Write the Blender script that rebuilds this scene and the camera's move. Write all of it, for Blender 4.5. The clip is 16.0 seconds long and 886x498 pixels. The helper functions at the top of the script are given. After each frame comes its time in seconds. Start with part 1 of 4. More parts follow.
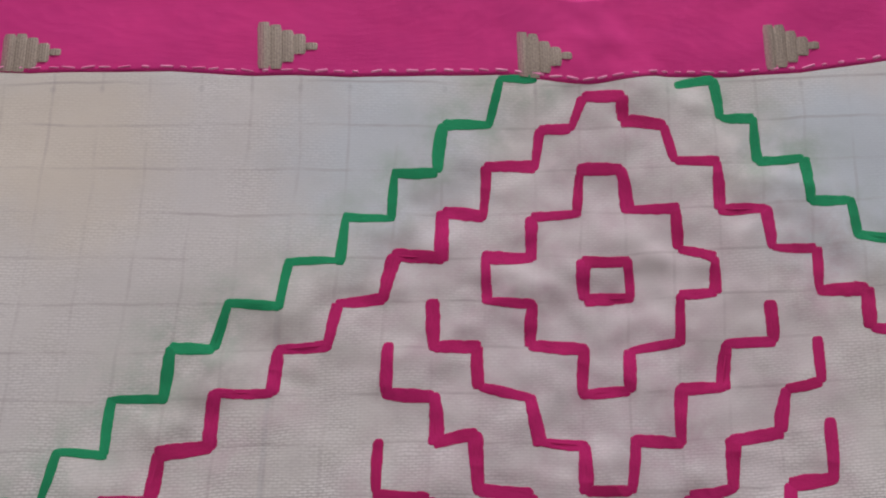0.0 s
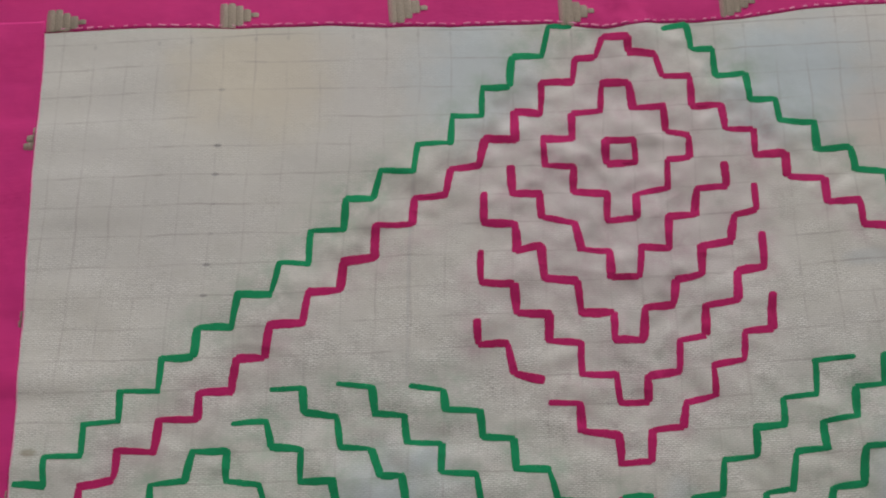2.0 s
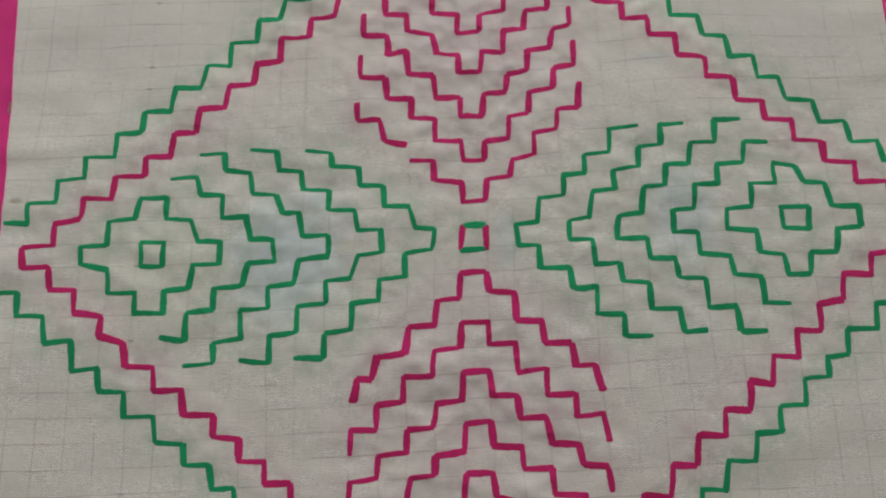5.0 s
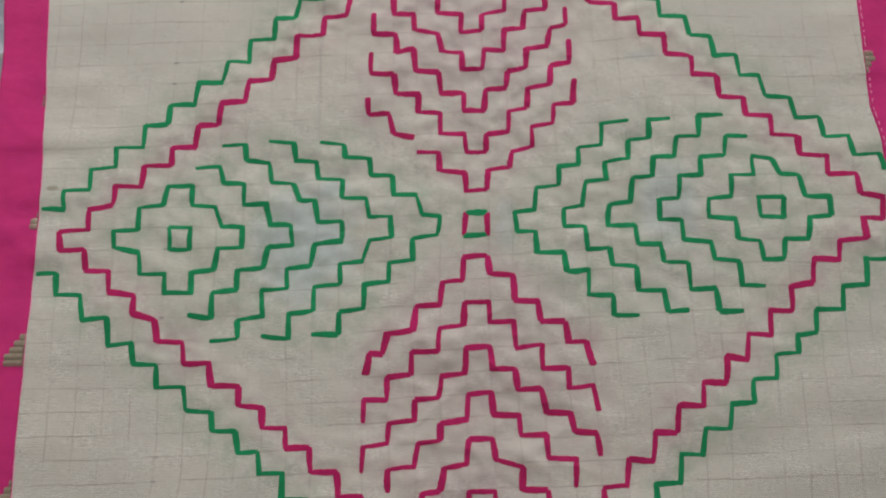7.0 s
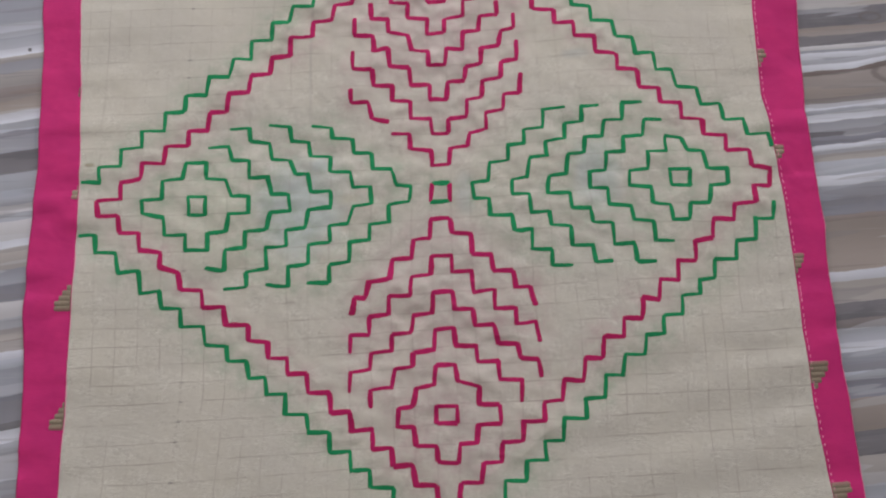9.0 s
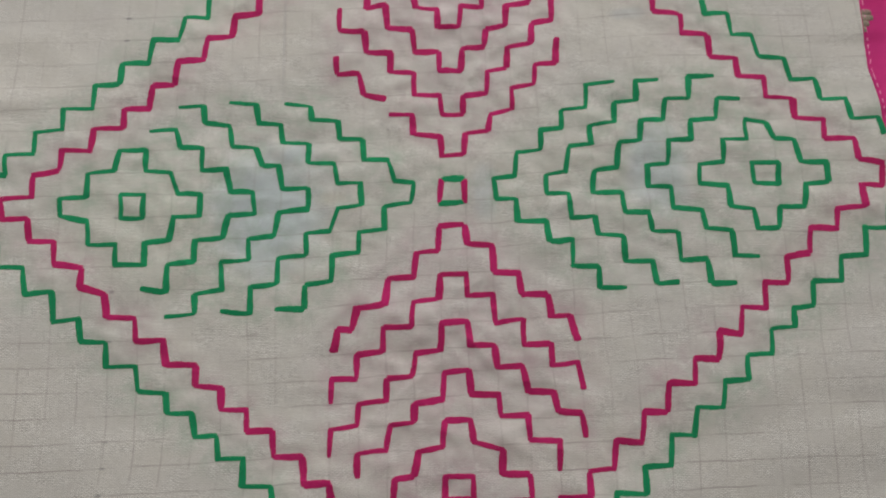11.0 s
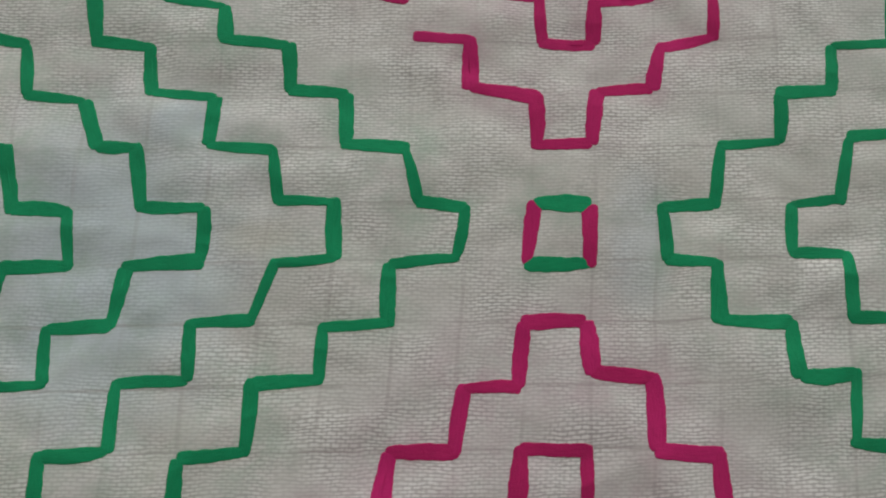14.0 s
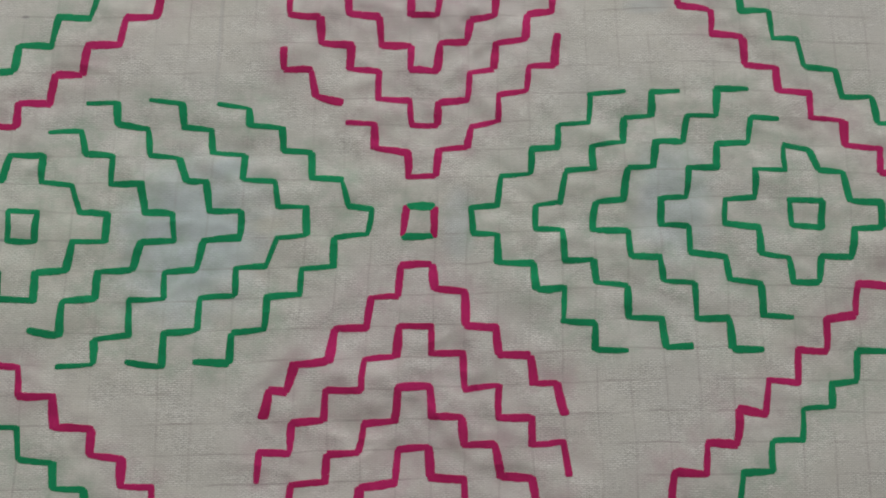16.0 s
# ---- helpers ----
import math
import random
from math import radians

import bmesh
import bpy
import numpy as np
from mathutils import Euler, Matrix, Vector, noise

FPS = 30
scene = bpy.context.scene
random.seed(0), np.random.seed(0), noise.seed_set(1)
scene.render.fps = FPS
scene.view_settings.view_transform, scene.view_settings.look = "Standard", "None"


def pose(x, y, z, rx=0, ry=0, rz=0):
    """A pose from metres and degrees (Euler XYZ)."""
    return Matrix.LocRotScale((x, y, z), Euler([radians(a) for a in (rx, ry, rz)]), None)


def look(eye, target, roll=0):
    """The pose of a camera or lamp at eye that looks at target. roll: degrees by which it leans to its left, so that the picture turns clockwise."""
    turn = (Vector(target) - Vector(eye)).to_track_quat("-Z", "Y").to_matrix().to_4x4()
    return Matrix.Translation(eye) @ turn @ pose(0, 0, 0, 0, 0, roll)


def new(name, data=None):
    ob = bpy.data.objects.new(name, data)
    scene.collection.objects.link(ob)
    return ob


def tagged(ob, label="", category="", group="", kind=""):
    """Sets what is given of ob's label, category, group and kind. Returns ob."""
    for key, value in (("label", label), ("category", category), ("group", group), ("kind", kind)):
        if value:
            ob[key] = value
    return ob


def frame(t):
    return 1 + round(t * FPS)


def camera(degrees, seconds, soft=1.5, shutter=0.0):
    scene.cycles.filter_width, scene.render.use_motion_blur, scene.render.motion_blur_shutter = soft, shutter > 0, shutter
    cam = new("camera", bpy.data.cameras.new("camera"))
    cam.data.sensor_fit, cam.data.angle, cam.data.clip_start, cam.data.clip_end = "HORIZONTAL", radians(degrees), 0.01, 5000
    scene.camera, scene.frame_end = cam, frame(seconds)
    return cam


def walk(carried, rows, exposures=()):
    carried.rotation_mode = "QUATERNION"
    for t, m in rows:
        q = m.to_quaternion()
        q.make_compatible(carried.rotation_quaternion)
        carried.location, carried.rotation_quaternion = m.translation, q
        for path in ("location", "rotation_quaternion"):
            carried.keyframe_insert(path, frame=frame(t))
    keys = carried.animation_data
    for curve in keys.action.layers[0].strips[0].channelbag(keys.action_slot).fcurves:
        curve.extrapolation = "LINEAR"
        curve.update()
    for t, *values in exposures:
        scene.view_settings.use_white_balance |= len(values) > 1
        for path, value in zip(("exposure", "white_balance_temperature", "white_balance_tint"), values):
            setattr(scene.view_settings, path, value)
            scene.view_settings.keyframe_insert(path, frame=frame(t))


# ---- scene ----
LENS = 54.0
cam = camera(LENS, 16.0, soft=2.0)
# seconds, place in metres, turn in degrees
ROWS = [
    (0.0, -0.0526, 0.1388, 0.8384, 15.18, 0.80, -0.52),
    (0.5, -0.0939, 0.1136, 0.8713, 14.67, 1.30, -0.15),
    (1.0, -0.1110, 0.0969, 0.8892, 13.90, 2.14, -0.72),
    (1.5, -0.1274, 0.0794, 0.9306, 12.68, 1.15, -1.46),
    (2.0, -0.1021, 0.0226, 1.0108, 14.85, 0.69, -1.77),
    (2.5, -0.0912, -0.0345, 1.0601, 16.54, 0.52, -2.36),
    (3.0, -0.0740, -0.0778, 1.1018, 16.35, 0.33, -1.38),
    (3.5, -0.0434, -0.1099, 1.1243, 17.06, -0.79, -1.74),
    (4.0, -0.0367, -0.1457, 1.1377, 18.06, -1.25, -1.90),
    (4.5, -0.0368, -0.1733, 1.1394, 17.90, -0.76, -2.45),
    (5.0, -0.0374, -0.1885, 1.1274, 16.16, -0.41, -2.85),
    (5.2, -0.0413, -0.1878, 1.1293, 14.53, -0.38, -2.71),
    (7.3, -0.0483, -0.1896, 1.2126, 13.67, -0.94, -2.70),
    (7.5, -0.0491, -0.1957, 1.2341, 13.13, -0.71, -2.38),
    (8.0, -0.0487, -0.2218, 1.2857, 13.06, -0.79, -2.81),
    (8.5, -0.0490, -0.2369, 1.3179, 12.70, -2.08, -3.46),
    (9.0, -0.0509, -0.2461, 1.3359, 12.89, -2.57, -3.63),
    (9.5, -0.0483, -0.2367, 1.3310, 13.39, -1.86, -3.12),
    (9.7, -0.0430, -0.2329, 1.3242, 13.87, -1.67, -3.34),
    (11.8, -0.0449, -0.1533, 0.9864, 12.90, -2.64, -2.44),
    (12.0, -0.0471, -0.1391, 0.9557, 12.32, -2.58, -1.98),
    (12.5, -0.0347, -0.1098, 0.8823, 13.29, -1.04, -1.87),
    (13.0, -0.0337, -0.0842, 0.8291, 12.14, -1.26, -1.31),
    (13.5, -0.0366, -0.0663, 0.7860, 11.57, -0.65, -0.28),
    (14.0, -0.0432, -0.0535, 0.7646, 10.46, -1.55, 0.25),
    (14.5, -0.0381, -0.0501, 0.7847, 9.61, -0.55, 0.40),
    (15.0, -0.0306, -0.0622, 0.8421, 8.01, 1.52, 0.28),
    (15.5, -0.0191, -0.0913, 0.9254, 8.63, -0.73, -1.02),
    (16.0, -0.0117, -0.1181, 1.0278, 10.88, -2.64, -0.86),
]
# seconds, stops, white balance in kelvin, tint
EXPOSURES = [(0.0, -0.09, 6070, 22), (1.5, -0.17, 6180, 12), (3.0, -0.12, 6250, 12), (5.0, -0.06, 6350, 9), (7.5, 0.03, 6490, 10), (9.6, 0.05, 6440, 14),
             (12.0, -0.01, 6250, 9), (14.0, -0.13, 6150, 9), (16.0, -0.08, 6200, 8)]
walk(cam, [(t, pose(x, y, z, rx, ry, rz)) for t, x, y, z, rx, ry, rz in ROWS], EXPOSURES)

# ---- light: an added area lamp for an assumed, unseen window, bounced by pale walls ----
world = bpy.data.worlds.new("world")
scene.world = world
world.use_nodes = True
sky = world.node_tree.nodes.new("ShaderNodeTexSky")
sky.sky_type, sky.sun_disc = "NISHITA", False
sky.sun_elevation, sky.sun_rotation = radians(40), radians(200)
world.node_tree.links.new(sky.outputs[0], world.node_tree.nodes["Background"].inputs[0])
world.node_tree.nodes["Background"].inputs[1].default_value = 0.1

ROOM_X, ROOM_Y, ROOM_H = 2.3, 3.4, 2.7
BED_TOP = 0.50
lamp_data = bpy.data.lights.new("assumed_window_light", "AREA")
lamp_data.shape, lamp_data.size, lamp_data.size_y = "RECTANGLE", 2.2, 1.5
lamp_data.energy, lamp_data.color = 115.0, (1.0, 0.985, 0.96)
lamp = new("assumed_window_light", lamp_data)
lamp.matrix_world = look((0.15, ROOM_Y + 0.02, 1.75), (-2.2, 0.0, 0.9))


# ---- materials ----
class Nodes:
    """A small builder for node materials."""

    def __init__(self, name):
        self.mat = bpy.data.materials.new(name)
        self.mat.use_nodes = True
        self.tree = self.mat.node_tree
        self.bsdf = self.tree.nodes["Principled BSDF"]

    def node(self, kind, **settings):
        n = self.tree.nodes.new(kind)
        for key, value in settings.items():
            setattr(n, key, value)
        return n

    def plug(self, socket, value):
        if hasattr(value, "is_output"):
            self.tree.links.new(value, socket)
        elif isinstance(value, (tuple, list)) and len(value) == 3 and socket.type == "RGBA":
            socket.default_value = (*value, 1)
        else:
            socket.default_value = value

    def math(self, op, a, b=0.0, c=0.0, clamp=False):
        n = self.node("ShaderNodeMath", operation=op, use_clamp=clamp)
        for s, v in zip(n.inputs, (a, b, c)):
            self.plug(s, v)
        return n.outputs[0]

    def smooth(self, value, low, high):
        n = self.node("ShaderNodeMapRange", interpolation_type="SMOOTHSTEP")
        self.plug(n.inputs[0], value)
        n.inputs[1].default_value, n.inputs[2].default_value = low, high
        return n.outputs[0]

    def mix(self, factor, a, b):
        n = self.node("ShaderNodeMix", data_type="RGBA")
        self.plug(n.inputs[0], factor)
        self.plug(n.inputs[6], a)
        self.plug(n.inputs[7], b)
        return n.outputs[2]

    def noise(self, vector, scale, detail=2.0, rough=0.5, stretch=None, shift=(0, 0, 0)):
        if stretch or any(shift):
            m = self.node("ShaderNodeMapping")
            self.plug(m.inputs[0], vector)
            m.inputs[3].default_value = stretch or (1, 1, 1)
            m.inputs[1].default_value = shift
            vector = m.outputs[0]
        n = self.node("ShaderNodeTexNoise")
        self.plug(n.inputs["Vector"], vector)
        n.inputs["Scale"].default_value = scale
        n.inputs["Detail"].default_value = detail
        n.inputs["Roughness"].default_value = rough
        return n.outputs[0]

    def bump(self, height, strength, distance, before=None):
        n = self.node("ShaderNodeBump")
        n.inputs["Strength"].default_value = strength
        n.inputs["Distance"].default_value = distance
        self.plug(n.inputs["Height"], height)
        if before is not None:
            self.plug(n.inputs["Normal"], before)
        return n.outputs[0]

    def done(self, color, rough, normal=None, sheen=0.0, metal=0.0):
        self.plug(self.bsdf.inputs["Base Color"], color)
        self.plug(self.bsdf.inputs["Roughness"], rough)
        self.bsdf.inputs["Metallic"].default_value = metal
        self.bsdf.inputs["Specular IOR Level"].default_value = 0.25
        if sheen:
            self.bsdf.inputs["Sheen Weight"].default_value = sheen
        if normal is not None:
            self.plug(self.bsdf.inputs["Normal"], normal)
        return self.mat


def weave_height(n, u, v, threads, vector):
    """Height, 0 to 1, of a loose, uneven plain weave, with so many weft threads to a cell of the drawn grid."""
    sway = n.noise(vector, 1.0, 3.0, 0.6, stretch=(0.7, 1.3, 1.0))
    sway2 = n.noise(vector, 1.0, 3.0, 0.6, stretch=(1.3, 0.7, 1.0), shift=(6, 2, 0))
    a = n.math("ADD", n.math("MULTIPLY", v, threads), n.math("MULTIPLY", sway, 4.0))
    b = n.math("ADD", n.math("MULTIPLY", u, threads * 0.8), n.math("MULTIPLY", sway2, 4.0))
    # every second row passes over the other half of the warp
    row = n.math("MULTIPLY", n.math("FLOOR", a), 0.5)
    over = n.math("SUBTRACT", n.math("FRACT", n.math("ADD", n.math("MULTIPLY", b, 0.5), row)), 0.5)
    rise = n.math("COSINE", n.math("MULTIPLY", over, 2 * math.pi))
    weft = n.math("ABSOLUTE", n.math("SINE", n.math("MULTIPLY", a, math.pi)))
    warp_ = n.math("ABSOLUTE", n.math("SINE", n.math("MULTIPLY", b, math.pi)))
    h = n.math("ADD", n.math("MULTIPLY", weft, n.math("ADD", 0.52, n.math("MULTIPLY", rise, 0.13))), n.math("MULTIPLY", warp_, 0.14))
    # threads are spun thick and thin, so that some lie as long pale or thin streaks
    slub = n.noise(vector, 1.0, 2.0, 0.6, stretch=(1.8, threads * 0.9, 1.0), shift=(2, 7, 0))
    slub2 = n.noise(vector, 1.0, 2.0, 0.6, stretch=(threads * 0.9, 2.0, 1.0), shift=(9, 3, 0))
    # short loose lengths break the rows up
    loose = n.noise(vector, 1.0, 2.0, 0.6, stretch=(threads * 0.35, threads * 1.1, 1.0), shift=(5, 11, 0))
    h = n.math("ADD", h, n.math("MULTIPLY", n.math("SUBTRACT", loose, 0.5), 0.75))
    return n.math("ADD", h, n.math("ADD", n.math("MULTIPLY", n.math("SUBTRACT", slub, 0.5), 0.40), n.math("MULTIPLY", n.math("SUBTRACT", slub2, 0.5), 0.30)))


def muslin_material():
    """Cream muslin, ruled in pencil, with old washed-out dye stains and some painted shade. Its UVs count the cells of
    the ruled grid.
    """
    n = Nodes("cream_muslin")
    uv = n.node("ShaderNodeUVMap", uv_map="grid").outputs[0]
    sep = n.node("ShaderNodeSeparateXYZ")
    n.plug(sep.inputs[0], uv)
    u, v = sep.outputs[0], sep.outputs[1]
    h = weave_height(n, u, v, 17.0, uv)
    # slack and tight stretches of the weave
    slack = n.math("ADD", 0.28, n.math("MULTIPLY", n.smooth(n.noise(uv, 0.75, 3.0, 0.6, stretch=(1.0, 1.3, 1), shift=(3, 3, 0)), 0.36, 0.66), 0.70))
    # the cloth is slackest in the middle, and woven closer towards the far seam
    slack = n.math("MULTIPLY", slack, n.math("ADD", 0.35, n.math("MULTIPLY", n.smooth(v, 12.0, 4.5), 0.80)))
    base = n.mix(n.smooth(n.noise(uv, 0.16, 3.0), 0.35, 0.65), (0.60, 0.57, 0.515), (0.57, 0.545, 0.505))
    base = n.mix(n.math("MULTIPLY", n.smooth(n.noise(uv, 0.8, 4.0, 0.6), 0.45, 0.75), 0.12), base, (0.53, 0.495, 0.41))
    # grime from handling
    grime = n.smooth(n.noise(uv, 0.9, 4.0, 0.62, stretch=(1.0, 1.4, 1), shift=(4, 6, 0)), 0.50, 0.74)
    base = n.mix(n.math("MULTIPLY", grime, 0.17), base, (0.40, 0.385, 0.31))
    # gaps between the threads
    base = n.mix(n.math("MULTIPLY", n.math("MULTIPLY", n.smooth(h, 0.48, 0.12), 0.50), slack), base, (0.25, 0.23, 0.205))
    # pale thread tops, with their highlight painted into the colour
    base = n.mix(n.math("MULTIPLY", n.math("MULTIPLY", n.smooth(h, 0.38, 0.68), 0.78), slack), base, (0.82, 0.80, 0.755))

    def patch(cx, cy, rx, ry, color, amount, seed):
        nonlocal base
        dx = n.math("DIVIDE", n.math("SUBTRACT", u, cx), rx)
        dy = n.math("DIVIDE", n.math("SUBTRACT", v, cy), ry)
        d = n.math("SQRT", n.math("ADD", n.math("MULTIPLY", dx, dx), n.math("MULTIPLY", dy, dy)))
        d = n.math("ADD", d, n.math("MULTIPLY", n.noise(uv, 0.55, 4.0, 0.6, shift=(seed, seed * 2, 0)), 0.9))
        base = n.mix(n.math("MULTIPLY", n.smooth(d, 1.5, 0.75), amount), base, color)

    pale_blue, straw, rosy = (0.47, 0.56, 0.60), (0.64, 0.54, 0.37), (0.58, 0.485, 0.49)
    patch(-6.4, 0.0, 2.9, 3.6, pale_blue, 0.62, 1.0)
    patch(1.7, 0.3, 0.7, 1.4, pale_blue, 0.35, 2.5)
    patch(8.4, 0.8, 1.7, 2.6, pale_blue, 0.5, 2.0)
    patch(-4.2, 15.4, 2.9, 3.4, pale_blue, 0.50, 3.0)
    patch(6.5, 14.8, 3.6, 3.2, pale_blue, 0.62, 4.0)
    patch(-11.0, 15.5, 3.2, 3.0, straw, 0.40, 5.0)
    patch(-16.45, 3.05, 0.28, 0.16, (0.26, 0.20, 0.12), 0.6, 0.0)
    patch(0.5, 11.0, 6.2, 6.5, rosy, 0.45, 6.0)
    patch(0.5, -8.0, 6.0, 8.0, rosy, 0.24, 7.0)
    patch(10.0, 13.0, 3.0, 2.0, (0.62, 0.50, 0.43), 0.45, 8.0)
    patch(-12.0, 0.5, 4.5, 4.5, (0.50, 0.53, 0.42), 0.2, 9.0)
    patch(-5.4, 2.5, 0.75, 0.7, (0.46, 0.53, 0.56), 0.5, 2.2)
    # this brown smear paints the shadow of a crease between stitches
    patch(-4.2, 0.4, 0.9, 0.45, (0.40, 0.36, 0.27), 0.45, 3.3)
    patch(8.0, 8.1, 0.95, 0.4, (0.43, 0.46, 0.47), 0.45, 4.1)
    # shade of an old fold, painted as a thin grey line
    patch(-6.06, 9.0, 0.075, 6.0, (0.36, 0.35, 0.36), 0.26, 6.4)

    # pencil lines
    wobble = n.math("MULTIPLY", n.math("SUBTRACT", n.noise(uv, 0.6, 3.0), 0.5), 0.20)
    pressed = n.math("ADD", 0.80, n.math("MULTIPLY", n.smooth(v, 3.0, -7.0), 0.30))
    for axis, other, width, seed, dark in ((u, v, 0.027, 3.0, 0.30), (v, u, 0.025, 7.0, 0.50)):
        near = n.math("ABSOLUTE", n.math("SUBTRACT", n.math("FRACT", n.math("ADD", n.math("ADD", axis, wobble), 0.5)), 0.5))
        line = n.smooth(near, width * 1.8, width * 0.5)
        worn = n.smooth(n.noise(uv, 0.33, 4.0, 0.7, shift=(seed, 0, 0)), 0.36, 0.66)
        base = n.mix(n.math("MULTIPLY", n.math("MULTIPLY", line, worn), n.math("MULTIPLY", pressed, dark)), base, (0.27, 0.215, 0.20))
    # pencil dots down one ruled column
    du = n.math("SUBTRACT", u, -11.97)
    dv = n.math("SUBTRACT", n.math("FRACT", n.math("ADD", v, 0.5)), 0.5)
    dot = n.math("SQRT", n.math("ADD", n.math("MULTIPLY", n.math("MULTIPLY", du, du), 0.22), n.math("MULTIPLY", dv, dv)))
    dots = n.math("MULTIPLY", n.smooth(dot, 0.075, 0.03), n.smooth(n.noise(uv, 0.9, 2.0, shift=(0, 4, 0)), 0.44, 0.62))
    base = n.mix(n.math("MULTIPLY", dots, 0.55), base, (0.14, 0.13, 0.14))

    # ticks where the rulings reach the seams
    for axis, other, line in ((u, v, 17.05), (v, u, 16.85)):
        da = n.math("SUBTRACT", axis, line)
        db = n.math("SUBTRACT", n.math("FRACT", n.math("ADD", other, 0.5)), 0.5)
        tick = n.math("SQRT", n.math("ADD", n.math("MULTIPLY", n.math("MULTIPLY", da, da), 0.08 if axis == u else 0.5), n.math("MULTIPLY", db, db)))
        tick = n.math("MULTIPLY", n.smooth(tick, 0.085, 0.03), n.smooth(n.noise(uv, 1.1, 2.0, shift=(line, 8, 0)), 0.42, 0.6))
        base = n.mix(n.math("MULTIPLY", tick, 0.18), base, (0.16, 0.14, 0.14))
    # dye that ran from the yarn into the cloth, strengthened to paint shade beside the stitches
    blot = n.smooth(n.noise(uv, 1.6, 4.0, 0.65, shift=(9, 2, 0)), 0.30, 0.72)
    for name, color in (("rose_dye_shade", (0.48, 0.31, 0.35)), ("green_dye_shade", (0.31, 0.41, 0.31))):
        dye = n.node("ShaderNodeAttribute", attribute_name=name).outputs["Fac"]
        base = n.mix(n.math("MULTIPLY", n.math("MULTIPLY", dye, blot), 0.72, clamp=True), base, color)

    nrm = n.bump(n.noise(uv, 0.9, 2.0, 0.5), 0.14, 0.004)
    nrm = n.bump(n.math("MULTIPLY", h, slack), 0.16, 0.0004, nrm)
    return n.done(base, 0.92, nrm, sheen=0.1)


def border_material():
    """Plain woven pink cotton silk."""
    n = Nodes("pink_border_cloth")
    uv = n.node("ShaderNodeUVMap", uv_map="grid").outputs[0]
    sep = n.node("ShaderNodeSeparateXYZ")
    n.plug(sep.inputs[0], uv)
    h = weave_height(n, sep.outputs[0], sep.outputs[1], 34.0, uv)
    base = n.mix(n.smooth(n.noise(uv, 0.5, 4.0, 0.6), 0.3, 0.7), (0.63, 0.031, 0.20), (0.56, 0.027, 0.187))
    base = n.mix(n.math("MULTIPLY", n.smooth(n.noise(uv, 9.0, 2.0, stretch=(0.1, 3, 1)), 0.45, 0.8), 0.15), base, (0.40, 0.012, 0.13))
    nrm = n.bump(n.noise(uv, 0.7, 2.0), 0.35, 0.004)
    nrm = n.bump(h, 0.2, 0.0006, nrm)
    return n.done(base, 0.8, nrm)


def thread_material(name, dark, light):
    """Soft, matt embroidery yarn, split and fuzzy; each stitch a little different."""
    n = Nodes(name)
    uv = n.node("ShaderNodeUVMap", uv_map="thread").outputs[0]
    info = n.node("ShaderNodeObjectInfo")
    strands = n.noise(uv, 1.0, 3.0, 0.65, stretch=(5.0, 9.0, 1))
    fluff = n.noise(uv, 1.0, 4.0, 0.7, stretch=(26.0, 7.0, 1), shift=(3, 5, 0))
    base = n.mix(info.outputs["Random"], dark, light)
    base = n.mix(n.math("MULTIPLY", n.smooth(strands, 0.46, 0.70), 0.30), base, [c * 0.60 for c in dark])
    base = n.mix(n.math("MULTIPLY", n.smooth(fluff, 0.54, 0.74), 0.30), base, [min(c * 1.18 + 0.015, 1.0) for c in light])
    nrm = n.bump(n.math("ADD", strands, n.math("MULTIPLY", fluff, 0.8)), 0.4, 0.0004)
    return n.done(base, 0.95, nrm, sheen=0.08)


def metallic_thread_material():
    n = Nodes("tarnished_gold_thread")
    uv = n.node("ShaderNodeUVMap", uv_map="thread").outputs[0]
    sep = n.node("ShaderNodeSeparateXYZ")
    n.plug(sep.inputs[0], uv)
    ribs = n.math("SINE", n.math("MULTIPLY", sep.outputs[0], 120.0))
    speck = n.noise(uv, 20.0, 3.0, 0.7)
    base = n.mix(n.smooth(speck, 0.35, 0.7), (0.25, 0.20, 0.155), (0.36, 0.30, 0.235))
    # the first bar is woven thinly, so that the pink shows through
    base = n.mix(n.math("MULTIPLY", n.smooth(sep.outputs[0], -0.40, -0.58), 0.45), base, (0.40, 0.10, 0.17))
    nrm = n.bump(n.math("ADD", n.math("MULTIPLY", ribs, 0.5), speck), 0.3, 0.0004)
    return n.done(base, 0.5, nrm, metal=0.35)


# the printed bands of the sheet from the far side to the near one: colours, and edges in metres
WASHES = {"a": (0.26, 0.265, 0.325),
          "b": (0.35, 0.365, 0.44),
          "c": (0.47, 0.505, 0.60),
          "d": (0.43, 0.45, 0.53),
          "e": (0.57, 0.57, 0.62),
          "f": (0.25, 0.225, 0.235),
          "g": (0.355, 0.31, 0.30),
          "h": (0.20, 0.165, 0.165),
          "i": (0.30, 0.255, 0.255),
          "w": (0.66, 0.685, 0.79),
          "k": (0.19, 0.185, 0.215),
          "m": (0.43, 0.405, 0.41)}
LEFT_BANDS, RIGHT_BANDS = "bdbdwmbmigwcabkcdedewmbaedmgwcbakwdwb", "mkgkebwbwhgfwbwakawdmcwbaigwmkfdwbcagkmd"
LEFT_EDGES = [0.2492, 0.2058, 0.1951, 0.1858, 0.1766, 0.1674, 0.1613, 0.1503, 0.1339, 0.1237, 0.107, 0.0963, 0.0864, 0.0822, 0.0658, 0.0427, 0.0197, 0.0112, 0.0027, -0.0058, -0.0254, -0.0337, -0.0531, -0.0694, -0.0857, -0.1018, -0.1125, -0.1232, -0.1337, -0.1416, -0.1495, -0.1755, -0.2, -0.2062, -0.2188, -0.2288, -0.2516, -0.2874]
